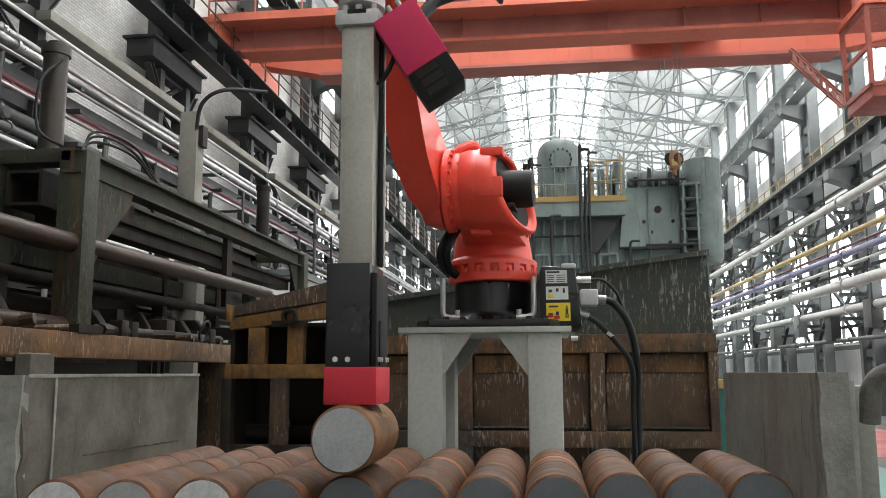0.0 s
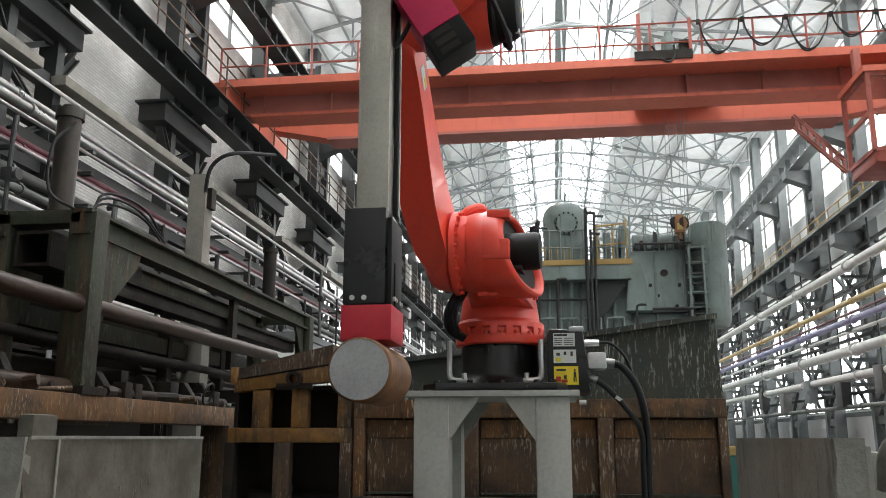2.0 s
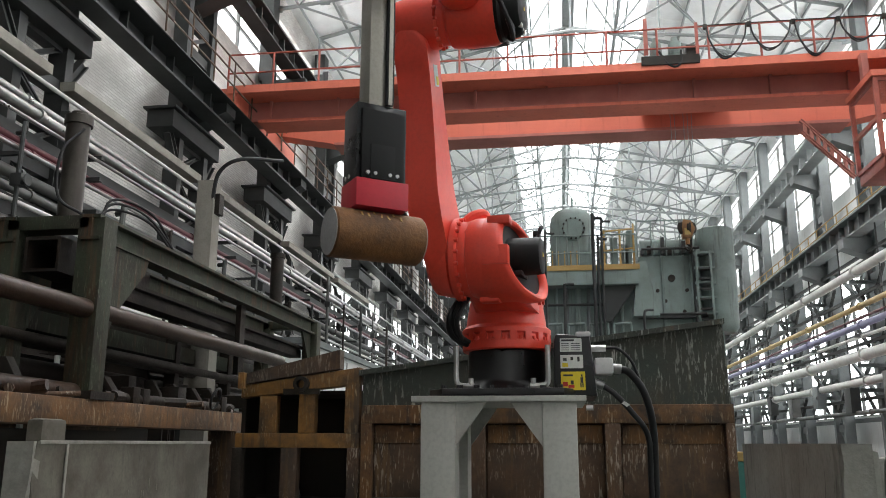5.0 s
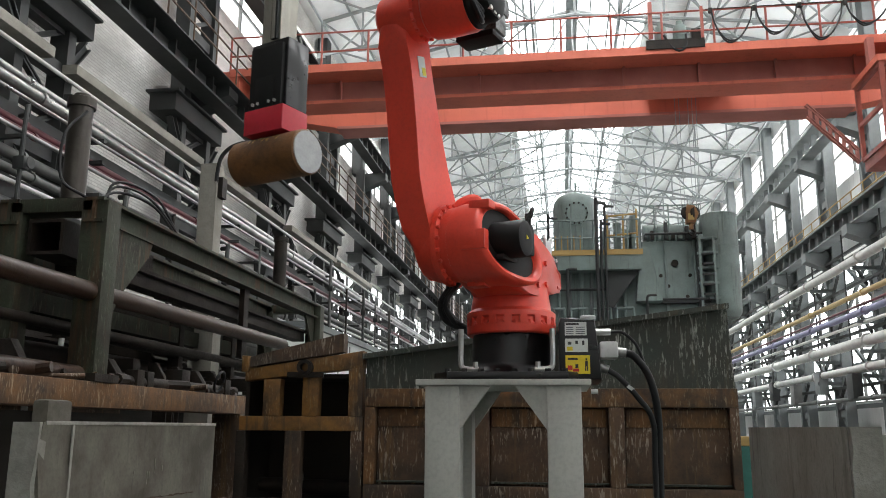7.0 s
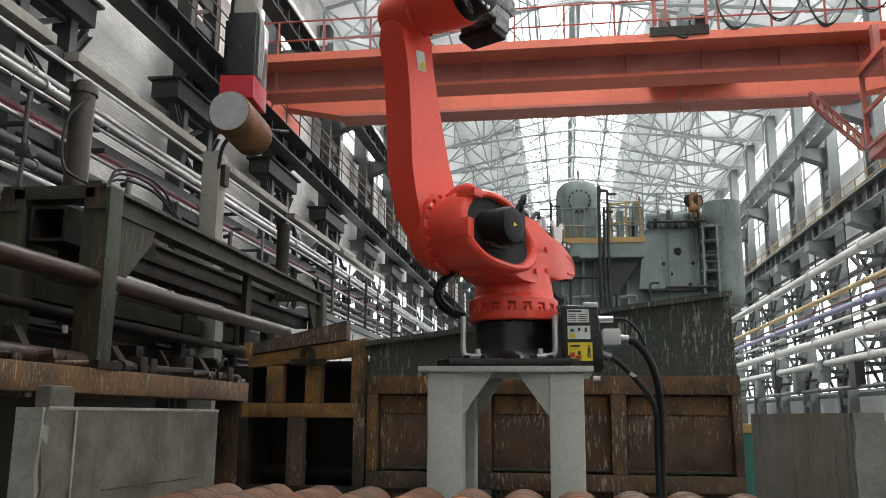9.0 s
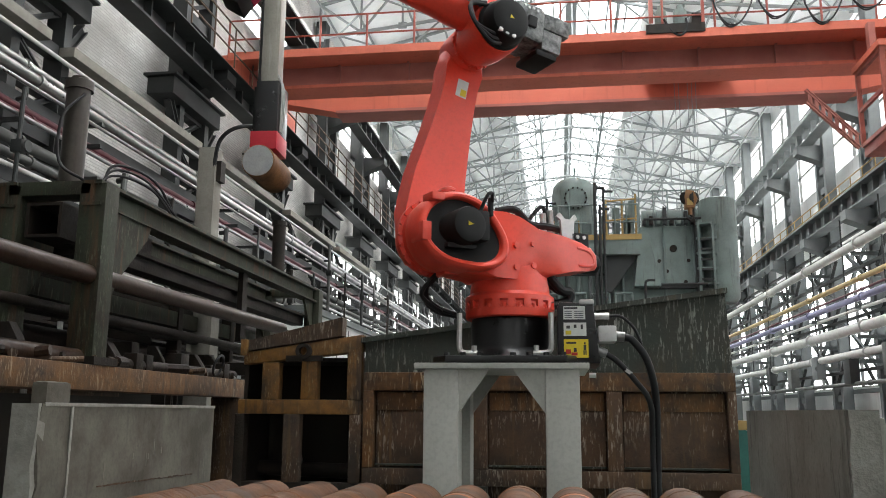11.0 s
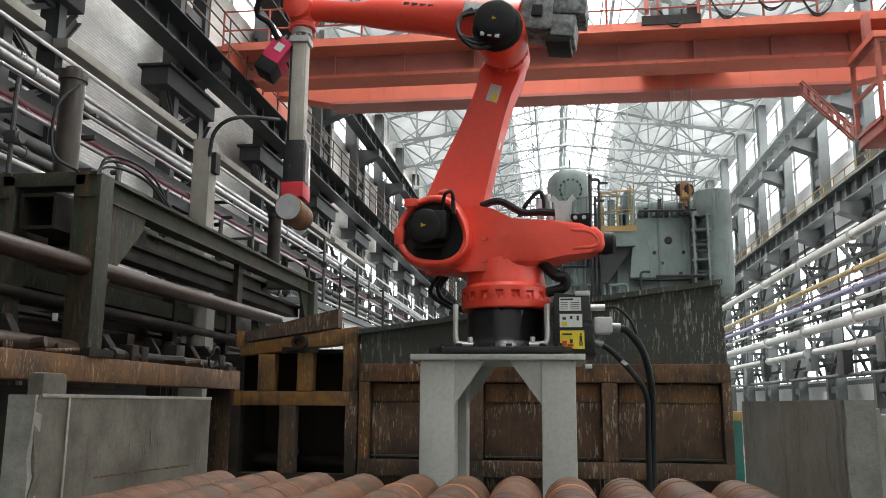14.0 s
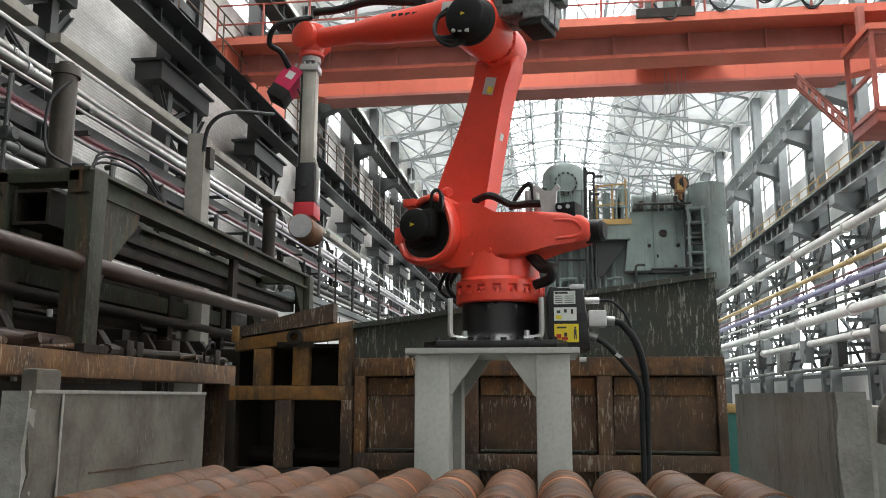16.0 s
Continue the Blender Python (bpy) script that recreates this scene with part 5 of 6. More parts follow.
rng = random.Random(11)
for k in range(11):
    x = -1.345 + 0.1955 * k
    y0 = 2.22 + 0.036 * k + 0.05 * (rng.random() - 0.5)
    y1 = 3.3 + 0.05 * (rng.random() - 0.5)
    b = billet(round(y1 - y0, 3), 0.0965, (SAWN_BRIGHT if k in (0, 2) else SAWN if k == 1 else SAWN_DARK, SAWN_DARK), "rust-brown round steel billet lying in a row", "billets in a row")
    b.matrix_basis = pose(x, y0, 1.12, 0, 0, 0.8 * (rng.random() - 0.5))
    yy = 0.03 + 0.1 * rng.random()
    while yy < y1 - y0 - 0.2:
        w = 0.05 + 0.16 * rng.random()
        part("scale_patch", lathe(B(), [(0.0962, yy), (0.0972, yy + 0.003), (0.0972, yy + w), (0.0962, yy + w + 0.003)], 40, pose(0, 0, 0, -90)), SCALE if rng.random() < 0.6 else BILLET, b)
        yy += w + 0.08 + 0.3 * rng.random()
    for q in range(2):
        yy = (y1 - y0) * (0.25 + 0.45 * rng.random() + 0.2 * q)
        part("scale_ring", lathe(B(), [(0.0966, yy), (0.0995, yy + 0.005), (0.0995, yy + 0.014), (0.0966, yy + 0.02)], 40, pose(0, 0, 0, -90)), BILLET, b)
    if k in (5, 7, 4):
        part("heat_mark", lathe(B(), [(0.0966, 0.5), (0.0980, 0.503), (0.0980, 0.53), (0.0966, 0.533)], 40, pose(0, 0, 0, -90)), FACEBROWN, b, "orange band of scale")

# pedestal ------------------------------------------------------------------------
PZ = 1.775
ped = thing("robot_pedestal", "pale grey welded steel pedestal with four box legs", "pedestal")
part("top_plate", box(B(), -0.89, 5.02, PZ - 0.035, 0.15, 6.0, PZ, bevel=0.004), PEDESTAL, ped)
for x0, x1 in ((-0.835, -0.625), (-0.11, 0.092)):
    for y0 in (5.045, 5.75):
        part("leg", box(B(), x0, y0, 0.02, x1, y0 + 0.21, PZ - 0.035, bevel=0.012), PEDESTAL, ped)
for y in (5.06, 5.93):
    part("gusset", prism(B(), [(-0.625, PZ - 0.036), (-0.44, PZ - 0.036), (-0.625, 1.48)], y, y + 0.02), PEDESTAL, ped)
    part("gusset", prism(B(), [(-0.11, PZ - 0.036), (-0.30, PZ - 0.036), (-0.11, 1.48)], y, y + 0.02), PEDESTAL, ped)
    part("cross_rail", box(B(), -0.625, y, 0.25, -0.11, y + 0.1, 0.42), PEDESTAL, ped)
for x in (-0.835, 0.0):
    part("side_rail", box(B(), x, 5.26, PZ - 0.2, x + 0.09, 5.75, PZ - 0.036), PEDESTAL, ped)
part("foot_plate", box(B(), -0.95, 4.95, 0, 0.2, 6.05, 0.02), PEDESTAL, ped)
part("stub_bolt", rod(B(), (0.15, 5.1, PZ - 0.07), (0.19, 5.1, PZ - 0.07), 0.015, seg=10), ALU, ped)

# the robot -----------------------------------------------------------------------
AX, AY = -0.34, 5.48                 # its upright axis
R2, H2 = 0.478, 0.829           # second axis: ahead of the first, above the pedestal
L1, L2 = 1.449, 1.527                # link arm, forearm to wrist
robot = thing("industrial_robot", "large orange six-axis industrial robot on a black base", "robot", at=(AX, AY, PZ))

base = part("base", lathe(B(), [(0.30, 0.045), (0.285, 0.07), (0.262, 0.09), (0.252, 0.12), (0.252, 0.27), (0.245, 0.305)], 48), BLACK, robot, "black cast base")
part("base_plate", prism(B(), [(-0.36, -0.46), (0.36, -0.46), (0.46, -0.3), (0.46, 0.4), (-0.46, 0.4), (-0.46, -0.3)], 0.0, 0.045, 0.006, pose(0, 0, 0.045, -90)), BLACK, base)
for k in range(8):
    x = -0.36 + 0.1 * k
    part("anchor_bolt", rod(B(), (x, -0.40 - 0.02 * (k % 2), 0.04), (x, -0.40 - 0.02 * (k % 2), 0.065), 0.018, seg=6), BLACK, base)
cb = part("connector_box", prism(B(), [(0.305, 0.0), (0.56, 0.0), (0.525, 0.36), (0.32, 0.375), (0.305, 0.33)], -0.36, 0.3, 0.012), BLACK, robot, "black connector housing")
part("corner_cap", box(B(), 0.44, -0.375, 0.355, 0.53, -0.28, 0.385, bevel=0.01), ALU, cb)
LF = -0.3655


def sticker(name, x0, x1, z0, z1, mat, marks, label):
    """A flat label on the housing's front; marks are bars (x, z, width, height, material) in its own width and height."""
    s = part(name, box(B(), x0, LF, z0, x1, LF + 0.003, z1), mat, cb, label)
    for x, z, w, h, m in marks:
        xx, zz = x0 + x * (x1 - x0), z0 + z * (z1 - z0)
        part("mark", box(B(), xx, LF - 0.0015, zz, xx + w * (x1 - x0), LF + 0.001, zz + h * (z1 - z0)), m, s)


sticker("type_label", 0.345, 0.475, 0.265, 0.345, LABELWHITE, [(0.05, 0.78, 0.6, 0.14, INK)] + [(0.05, 0.1 + 0.16 * k, 0.35, 0.05, INK) for k in range(4)]
        + [(0.5, 0.1 + 0.16 * k, 0.42, 0.05, INK) for k in range(4)], "white type label with grey print")
sticker("care_label", 0.345, 0.48, 0.165, 0.245, LABELWHITE, [(0.12, 0.55, 0.16, 0.22, PIPEGREY), (0.45, 0.6, 0.12, 0.25, INK), (0.75, 0.5, 0.1, 0.35, INK),
                                                            (0.08, 0.1, 0.25, 0.3, LABELYELLOW)], "white care label with small signs")
sticker("warning_label", 0.345, 0.49, 0.035, 0.145, LABELYELLOW, [(0.1, 0.75, 0.4, 0.1, INK), (0.08, 0.2, 0.2, 0.25, INKRED), (0.3, 0.12, 0.25, 0.16, INKRED), (0.4, 0.3, 0.12, 0.22, INK),
                                                             (0.82, 0.72, 0.07, 0.12, INK), (0.8, 0.4, 0.11, 0.3, INK), (0.79, 0.15, 0.05, 0.25, INK), (0.87, 0.15, 0.05, 0.25, INK)], "yellow warning label with black and red signs")
part("plug_block", box(B(), 0.55, -0.34, 0.13, 0.66, -0.2, 0.23, bevel=0.015), ALU, cb, "grey metal plug housing")
part("plug", rod(B(), (0.66, -0.27, 0.17), (0.71, -0.27, 0.165), 0.03, seg=14), CHROME, cb)
part("gland", rod(B(), (0.53, -0.3, 0.29), (0.62, -0.3, 0.29), 0.02, seg=12), ZINC, cb)
part("gland", rod(B(), (0.55, -0.3, 0.08), (0.60, -0.3, 0.06), 0.028, seg=12), CHROME, cb)
for x in (-0.29, 0.27):
    s = -1 if x < 0 else 1
    hb = B()
    tube(hb, [(x, -0.34, 0.31), (x, -0.34, 0.2), (x, -0.34, 0.11), (x - s * 0.012, -0.34, 0.075), (x - s * 0.05, -0.34, 0.065), (x - s * 0.11, -0.34, 0.065)], 0.017, 8)
    part("transport_bar", hb, ZINC, robot, "bent zinc-plated bracket")
    part("bracket_bolt", rod(B(), (x - s * 0.09, -0.34, 0.07), (x - s * 0.09, -0.34, 0.11), 0.016, seg=8), ZINC, robot)

# cables from the plug to the ground
solid("power_cable", tube(B(), [(0.37, 5.21, 1.94), (0.42, 5.2, 1.915), (0.50, 5.22, 1.80), (0.55, 5.3, 1.6), (0.56, 5.4, 1.3), (0.555, 5.45, 0.8), (0.55, 5.5, 0.02)], 0.023, 12), RUBBER, "thick black robot cable hanging to the floor", "cable", "robot cables")
solid("power_cable", tube(B(), [(0.26, 5.18, 1.835), (0.32, 5.16, 1.79), (0.42, 5.17, 1.68), (0.515, 5.27, 1.54), (0.53, 5.38, 1.25), (0.525, 5.44, 0.02)], 0.017, 12), RUBBER, "thick black robot cable hanging to the floor", "cable", "robot cables")
solid("signal_cable", tube(B(), [(0.28, 5.18, 2.065), (0.35, 5.17, 2.06), (0.42, 5.18, 2.0), (0.46, 5.2, 1.92), (0.50, 5.24, 1.78)], 0.009, 8), RUBBER, "thin black signal cable at the robot's plug", "cable", "robot cables")
solid("cable_tie", lathe(B(), [(0.029, -0.01), (0.029, 0.01)], 12, pose(0.38, 5.165, 1.73, 0, 35)), ZINC, "pale tie round a robot cable", "cable tie")

# turning column: x ahead, y to its left

def slant(x, z):
    """How far out the plane of the motor opening lies: in at its upper front, out at its lower rear."""
    return 0.195 + 0.38 * ((x - R2) * math.cos(radians(217)) + (z - H2) * math.sin(radians(217)))


body = prism(B(), [(0.70, 0.74), (0.712, 0.84), (0.68, 0.96), (0.59, 1.045), (0.46, 1.075), (0.35, 1.045), (0.25, 0.98), (0.16, 0.925), (0.06, 0.89), (-0.08, 0.872), (-0.30, 0.862),
                                            (-0.50, 0.85), (-0.60, 0.825), (-0.645, 0.775), (-0.65, 0.70), (-0.63, 0.672), (-0.56, 0.655), (-0.40, 0.635), (-0.26, 0.60), (-0.12, 0.555),
                                            (0.06, 0.535), (0.24, 0.535), (0.42, 0.56), (0.56, 0.61), (0.655, 0.67)], -0.15, 0.235, 0.055, seg=5)
bmesh.ops.triangulate(body, faces=[f for f in body.faces if len(f.verts) > 4])
for v in body.verts:
    back = min(1, max(0, (-0.1 - v.co.x) / 0.5))
    reach = min(0.235, slant(v.co.x, v.co.z) - 0.085) - 0.115 * back
    v.co.y = v.co.y / 0.235 * reach if v.co.y > 0 else v.co.y * (1 - 0.35 * back)
column = part("rotating_column", body, ROBOT, robot)
part("turret", lathe(B(), [(0.262, 0.42), (0.262, 0.46), (0.258, 0.50), (0.25, 0.55), (0.24, 0.61), (0.225, 0.67), (0.18, 0.70)], 48), ROBOT, column)
recess = part("tail_recess", tube(B(), [(-0.44, 0.15, 0.80), (-0.55, 0.128, 0.79), (-0.60, 0.112, 0.75), (-0.605, 0.112, 0.715), (-0.57, 0.125, 0.69), (-0.45, 0.15, 0.68)], 0.012, 10), ROBOT, column, "rounded lip of the tail recess")
part("tail_motor", lathe(B(), [(0.075, -0.66), (0.075, -0.60)][::-1] + [(0.07, -0.70), (0.05, -0.72)], 24, pose(0, 0.0, 0.735, 0, 90)), MOTOR, column, "black motor cap at the tail")
part("turn_flange", lathe(B(), [(0.28, 0.30), (0.288, 0.31), (0.288, 0.36), (0.272, 0.375), (0.272, 0.40), (0.29, 0.41), (0.29, 0.44), (0.255, 0.47), (0.235, 0.52)], 64), ROBOT, column)
for k in range(18):
    a = k * math.tau / 18
    part("flange_tooth", box(B(), 0.262, -0.024, 0.352, 0.289, 0.024, 0.415, pose(0, 0, 0, 0, 0, math.degrees(a)), 0.004), ROBOT, column)
    part("flange_bolt", rod(B(), (0.279 * math.cos(a + 0.17), 0.279 * math.sin(a + 0.17), 0.355), (0.279 * math.cos(a + 0.17), 0.279 * math.sin(a + 0.17), 0.382), 0.013, seg=8), ROBOT, column)
YR = pose(R2, 0, H2, -90)            # lays a turned body along the column's y
rim = part("motor_rim", lathe(B(), [(0.21, -0.12), (0.24, -0.10), (0.25, -0.06), (0.25, 0.0), (0.245, 0.02), (0.236, 0.03)], 56, YR), ROBOT, column, "round orange motor housing")


def teardrop(rows, n=72):
    """Rings round the motor opening, drawn out to its lower rear corner: rows of (added radius, height over the slanting plane, share of the slant)."""
    bm, loops = B(), []
    for dr, y, share_of in rows:
        ring = []
        for k in range(n):
            a = k * math.tau / n
            r = dr + 0.20 + 0.075 * max(0.0, math.cos(a - radians(217))) ** 5
            x, z = R2 + r * math.cos(a), H2 + r * math.sin(a)
            ring.append(bm.verts.new((x, y + share_of * slant(x, z), z)))
        loops.append(ring)
    for p, q in zip(loops, loops[1:]):
        for k in range(n):
            bm.faces.new((p[k], p[(k + 1) % n], q[(k + 1) % n], q[k]))
    return bm


part("opening_lip", teardrop([(0.055, 0.0, 0.0), (0.055, -0.07, 1.0), (0.05, -0.02, 1.0), (0.042, -0.004, 1.0), (0.028, 0.006, 1.0), (0.012, 0.004, 1.0), (0.002, -0.006, 1.0), (-0.003, -0.03, 1.0),
                              (-0.004, -0.10, 1.0)]), ROBOT, column, "orange lip of the motor opening")
well = teardrop([(0.0, -0.035, 1.0), (-0.06, -0.037, 1.0), (-0.15, -0.037, 1.0)])
inner = [e for e in well.edges if e.is_boundary and max((v.co - Vector((R2, v.co.y, H2))).length for v in e.verts) < 0.15]
bmesh.ops.contextual_create(well, geom=inner)
part("motor_well", well, MOTOR, column, "black well behind the motor")
mot = part("axis_motor", lathe(B(), [(0.115, 0.08), (0.115, 0.295), (0.108, 0.318), (0.09, 0.326), (0.05, 0.328)], 36, YR), MOTOR, column, "black axis motor")
part("motor_mark", prism(B(), [(R2 + 0.02, H2 - 0.012), (R2 - 0.016, H2), (R2 + 0.02, H2 + 0.016)], 0.327, 0.331), LABELYELLOW, mot)
part("motor_box", box(B(), R2 - 0.14, 0.15, H2 - 0.09, R2 + 0.0, 0.318, H2 + 0.10, bevel=0.02), MOTOR, mot)
part("motor_brace", box(B(), R2 - 0.17, 0.16, H2 - 0.13, R2 + 0.1, 0.215, H2 - 0.10, pose(0, 0, 0), 0.008), RUBBER, mot)
part("motor_plug", box(B(), R2 - 0.19, 0.24, H2 + 0.08, R2 - 0.165, 0.275, H2 + 0.2, bevel=0.006), RUBBER, mot)
part("motor_lead", tube(B(), [(R2 - 0.1, 0.26, H2 + 0.1), (R2 - 0.13, 0.30, H2 + 0.2), (R2 - 0.17, 0.29, H2 + 0.22), (R2 - 0.185, 0.27, H2 + 0.17)], 0.012, 8), RUBBER, mot)
part("link_seat", lathe(B(), [(0.22, -0.21), (0.26, -0.20), (0.26, -0.165), (0.235, -0.155), (0.235, -0.09)], 48, YR), ROBOT, column)
for k in range(22):
    a = k * math.tau / 22
    p = Vector((R2 + 0.25 * math.cos(a), -0.168, H2 + 0.25 * math.sin(a)))
    part("seat_bolt", rod(B(), p, p + Vector((0, 0.025, 0)), 0.013, seg=8), ROBOT, column)
part("lifting_horn", tube(B(), [(R2 + 0.02, -0.17, H2 + 0.21), (R2 + 0.0, -0.12, H2 + 0.27), (R2 - 0.04, -0.06, H2 + 0.30), (R2 - 0.08, -0.04, H2 + 0.29)], 0.032, 10), ROBOT, column)
for dx, dz in ((0.0, 0.0), (-0.13, 0.02), (0.0, -0.14), (-0.13, -0.12)):
    part("cover_bolt", rod(B(), (0.1 + dx, 0.23, 0.75 + dz), (0.1 + dx, 0.25, 0.75 + dz), 0.02, seg=8), ROBOT, column)
part("supply_hose", tube(B(), [(0.15, 0.08, 1.0), (0.02, 0.1, 1.02), (-0.12, 0.06, 0.95), (-0.25, 0.08, 0.94), (-0.36, 0.08, 0.93)], 0.025, 8), RUBBER, column)
part("supply_hose", tube(B(), [(-0.1, 0.05, 0.92), (-0.16, 0.05, 1.02), (-0.24, 0.05, 1.08), (-0.27, 0.05, 0.95)], 0.015, 8), RUBBER, column)
for x, h in ((-0.24, 0.1), (-0.3, 0.13)):
    part("fitting", rod(B(), (x, 0.06, 0.89), (x + 0.01, 0.06, 0.93 + h), 0.022, seg=10), ALU, column)
plt = B()
prism(plt, [(-0.31, 0.83), (-0.47, 0.83), (-0.44, 0.88), (-0.45, 0.99), (-0.475, 1.01), (-0.455, 1.04), (-0.42, 1.0), (-0.37, 1.0), (-0.33, 1.04), (-0.305, 1.01), (-0.335, 0.99), (-0.345, 0.88)], 0.1, 0.12)
part("lifting_plate", plt, ALU, column, "grey lifting eye plate")
part("valve_box", box(B(), -0.57, -0.02, 0.80, -0.42, 0.12, 0.915, bevel=0.01), MOTOR, column)
for k in range(2):
    part("valve_port", rod(B(), (-0.47 - 0.055 * k, 0.118, 0.885), (-0.47 - 0.055 * k, 0.128, 0.885), 0.013, seg=12), ALU, column)
for k in range(2):
    part("rear_hose", tube(B(), [(-0.25, 0.03 + 0.06 * k, 0.60), (-0.34, 0.05 + 0.06 * k, 0.53 - 0.02 * k), (-0.40, 0.08 + 0.04 * k, 0.50), (-0.39, 0.1, 0.44), (-0.28, 0.08, 0.41)], 0.032, 10), RUBBER, column)
part("front_hose", tube(B(), [(0.4, -0.2, 0.62), (0.5, -0.24, 0.5), (0.48, -0.26, 0.42), (0.40, -0.25, 0.36), (0.27, -0.2, 0.33)], 0.019, 10), RUBBER, column)
part("front_hose", tube(B(), [(0.46, -0.14, 0.6), (0.55, -0.18, 0.48), (0.52, -0.2, 0.42), (0.4, -0.2, 0.35)], 0.015, 10), RUBBER, column)
part("front_hose", tube(B(), [(0.43, -0.17, 0.61), (0.5, -0.2, 0.52), (0.49, -0.23, 0.44), (0.4, -0.23, 0.38), (0.3, -0.18, 0.34)], 0.016, 10), RUBBER, column)
part("front_step", box(B(), 0.42, -0.06, 0.555, 0.52, 0.06, 0.60, bevel=0.012), ROBOT, column)
part("housing_rib", box(B(), 0.66, 0.0, 0.74, 0.725, 0.16, 0.86, bevel=0.012), ROBOT, column)
part("top_recess", box(B(), 0.57, 0.02, 1.0, 0.66, 0.16, 1.055, bevel=0.012), ROBOT, column)

# link arm: origin on the second axis, z along the arm
LINKX = [(-0.19, -0.10), (-0.225, 0.02), (-0.215, 0.14), (-0.195, 0.30), (-0.18, 0.45), (-0.165, 0.60), (-0.148, 0.80), (-0.135, 1.0), (-0.132, 1.15), (-0.145, 1.28), (-0.155, 1.39), (-0.12, 1.49),
         (-0.06, 1.54), (0.05, 1.54), (0.115, 1.49), (0.155, 1.39), (0.145, 1.28), (0.132, 1.15), (0.138, 1.0), (0.158, 0.80), (0.185, 0.60), (0.205, 0.45), (0.215, 0.30), (0.222, 0.14), (0.225, 0.02),
         (0.19, -0.11), (0.10, -0.20), (-0.10, -0.20)]
arm_body = prism(B(), LINKX, -0.44, -0.235, 0.075, seg=5)
bmesh.ops.triangulate(arm_body, faces=[f for f in arm_body.faces if len(f.verts) > 4])
for v in arm_body.verts:                # the foot curves inwards to its hub
    foot = min(1, max(0, 1 - v.co.z / 0.5))
    v.co.y += (0.05 if v.co.y > -0.34 else 0.075) * foot ** 1.6
link = part("link_arm", arm_body, ROBOT, robot)
hub = part("hub", lathe(B(), [(0.15, -0.37), (0.20, -0.34), (0.225, -0.28), (0.235, -0.22), (0.215, -0.205)], 48, pose(0, 0, 0, -90)), ROBOT, link)
head = part("head", lathe(B(), [(0.11, -0.455), (0.145, -0.425), (0.156, -0.37), (0.163, -0.25), (0.163, -0.18), (0.15, -0.165), (0.15, -0.12)], 40, pose(0, 0, L1, -90)), ROBOT, link)
for k in range(16):
    a = k * math.tau / 16
    p = Vector((0.162 * math.cos(a), -0.18, L1 + 0.162 * math.sin(a)))
    part("head_bolt", rod(B(), p, p + Vector((0, 0.022, 0)), 0.011, seg=8), ROBOT, link)
part("arm_label", box(B(), -0.05, -0.245, 1.07, 0.035, -0.2325, 1.2), LABELWHITE, link, "small white and yellow label")
part("arm_label_mark", box(B(), -0.045, -0.24, 1.08, 0.0, -0.231, 1.13), LABELYELLOW, link)
part("arm_label", box(B(), -0.141, -0.36, 0.72, -0.1505, -0.31, 0.82), LABELWHITE, link, "small white and yellow label")

# forearm: origin on the third axis, x along it
fore = part("forearm", lathe(B(), [(0.11, 0.06), (0.145, 0.1), (0.15, 0.3), (0.135, 0.42), (0.122, 0.62), (0.112, 0.85), (0.098, 1.0), (0.085, 1.06), (0.08, 1.12), (0.078, L2 - 0.1), (0.075, L2 - 0.02)], 36, pose(0, 0, 0.135, 0, 95)), ROBOT, robot)
part("elbow", lathe(B(), [(0.15, -0.12), (0.175, -0.10), (0.185, 0.0), (0.185, 0.15), (0.175, 0.18)], 40, pose(0, 0, 0, -90)), ROBOT, fore)
em = part("elbow_motor", lathe(B(), [(0.17, 0.175), (0.17, 0.20), (0.155, 0.215), (0.15, 0.29), (0.135, 0.318), (0.11, 0.33), (0.05, 0.332)], 36, pose(0, 0, 0, -90)), MOTOR, fore, "black elbow motor")
for k in range(3):
    part("motor_lead_plug", box(B(), -0.06 + 0.05 * k, 0.30, -0.125, -0.03 + 0.05 * k, 0.328, -0.10, bevel=0.005), ZINC, em)
part("motor_mark", prism(B(), [(0.015, -0.01), (-0.016, 0.0), (0.015, 0.014)], 0.331, 0.335), LABELYELLOW, em)
WD = pose(0, 0, 0.13, 0, 6)
part("arm_root", lathe(B(), [(0.10, -0.14), (0.14, -0.10), (0.15, 0.0), (0.15, 0.2)], 36, pose(0, 0, 0.135, 0, 95)), ROBOT, fore)
bx = part("wrist_drive_block", prism(B(), [(-0.12, -0.10), (-0.12, 0.14), (-0.30, 0.155), (-0.345, 0.13), (-0.35, -0.10), (-0.30, -0.12)], -0.13, 0.16, 0.02, WD), CASTGREY, fore, "oily mottled grey wrist motor block")
for y in (-0.085, 0.015, 0.115):
    part("wrist_motor", box(B(), -0.50, y - 0.044, -0.15, -0.34, y + 0.044, 0.0, WD, 0.015), CASTGREY, fore, "oily grey wrist motor")
    part("motor_cap", box(B(), -0.56, y - 0.044, 0.005, -0.34, y + 0.044, 0.13, WD, 0.02), CASTGREY, fore, "oily grey motor cap")
part("motor_cover", box(B(), -0.48, -0.12, -0.20, -0.31, 0.15, -0.155, WD, 0.015), MOTOR, fore)
for k in range(5):
    part("block_bolt", rod(B(), WD @ Vector((-0.17 - 0.035 * k, 0.158, 0.12 - 0.01 * (k % 2))), WD @ Vector((-0.17 - 0.035 * k, 0.168, 0.12 - 0.01 * (k % 2))), 0.01, seg=8), ZINC, bx)
part("plug_block", box(B(), -0.27, 0.155, -0.03, -0.20, 0.185, 0.05, WD, 0.008), RUBBER, bx)
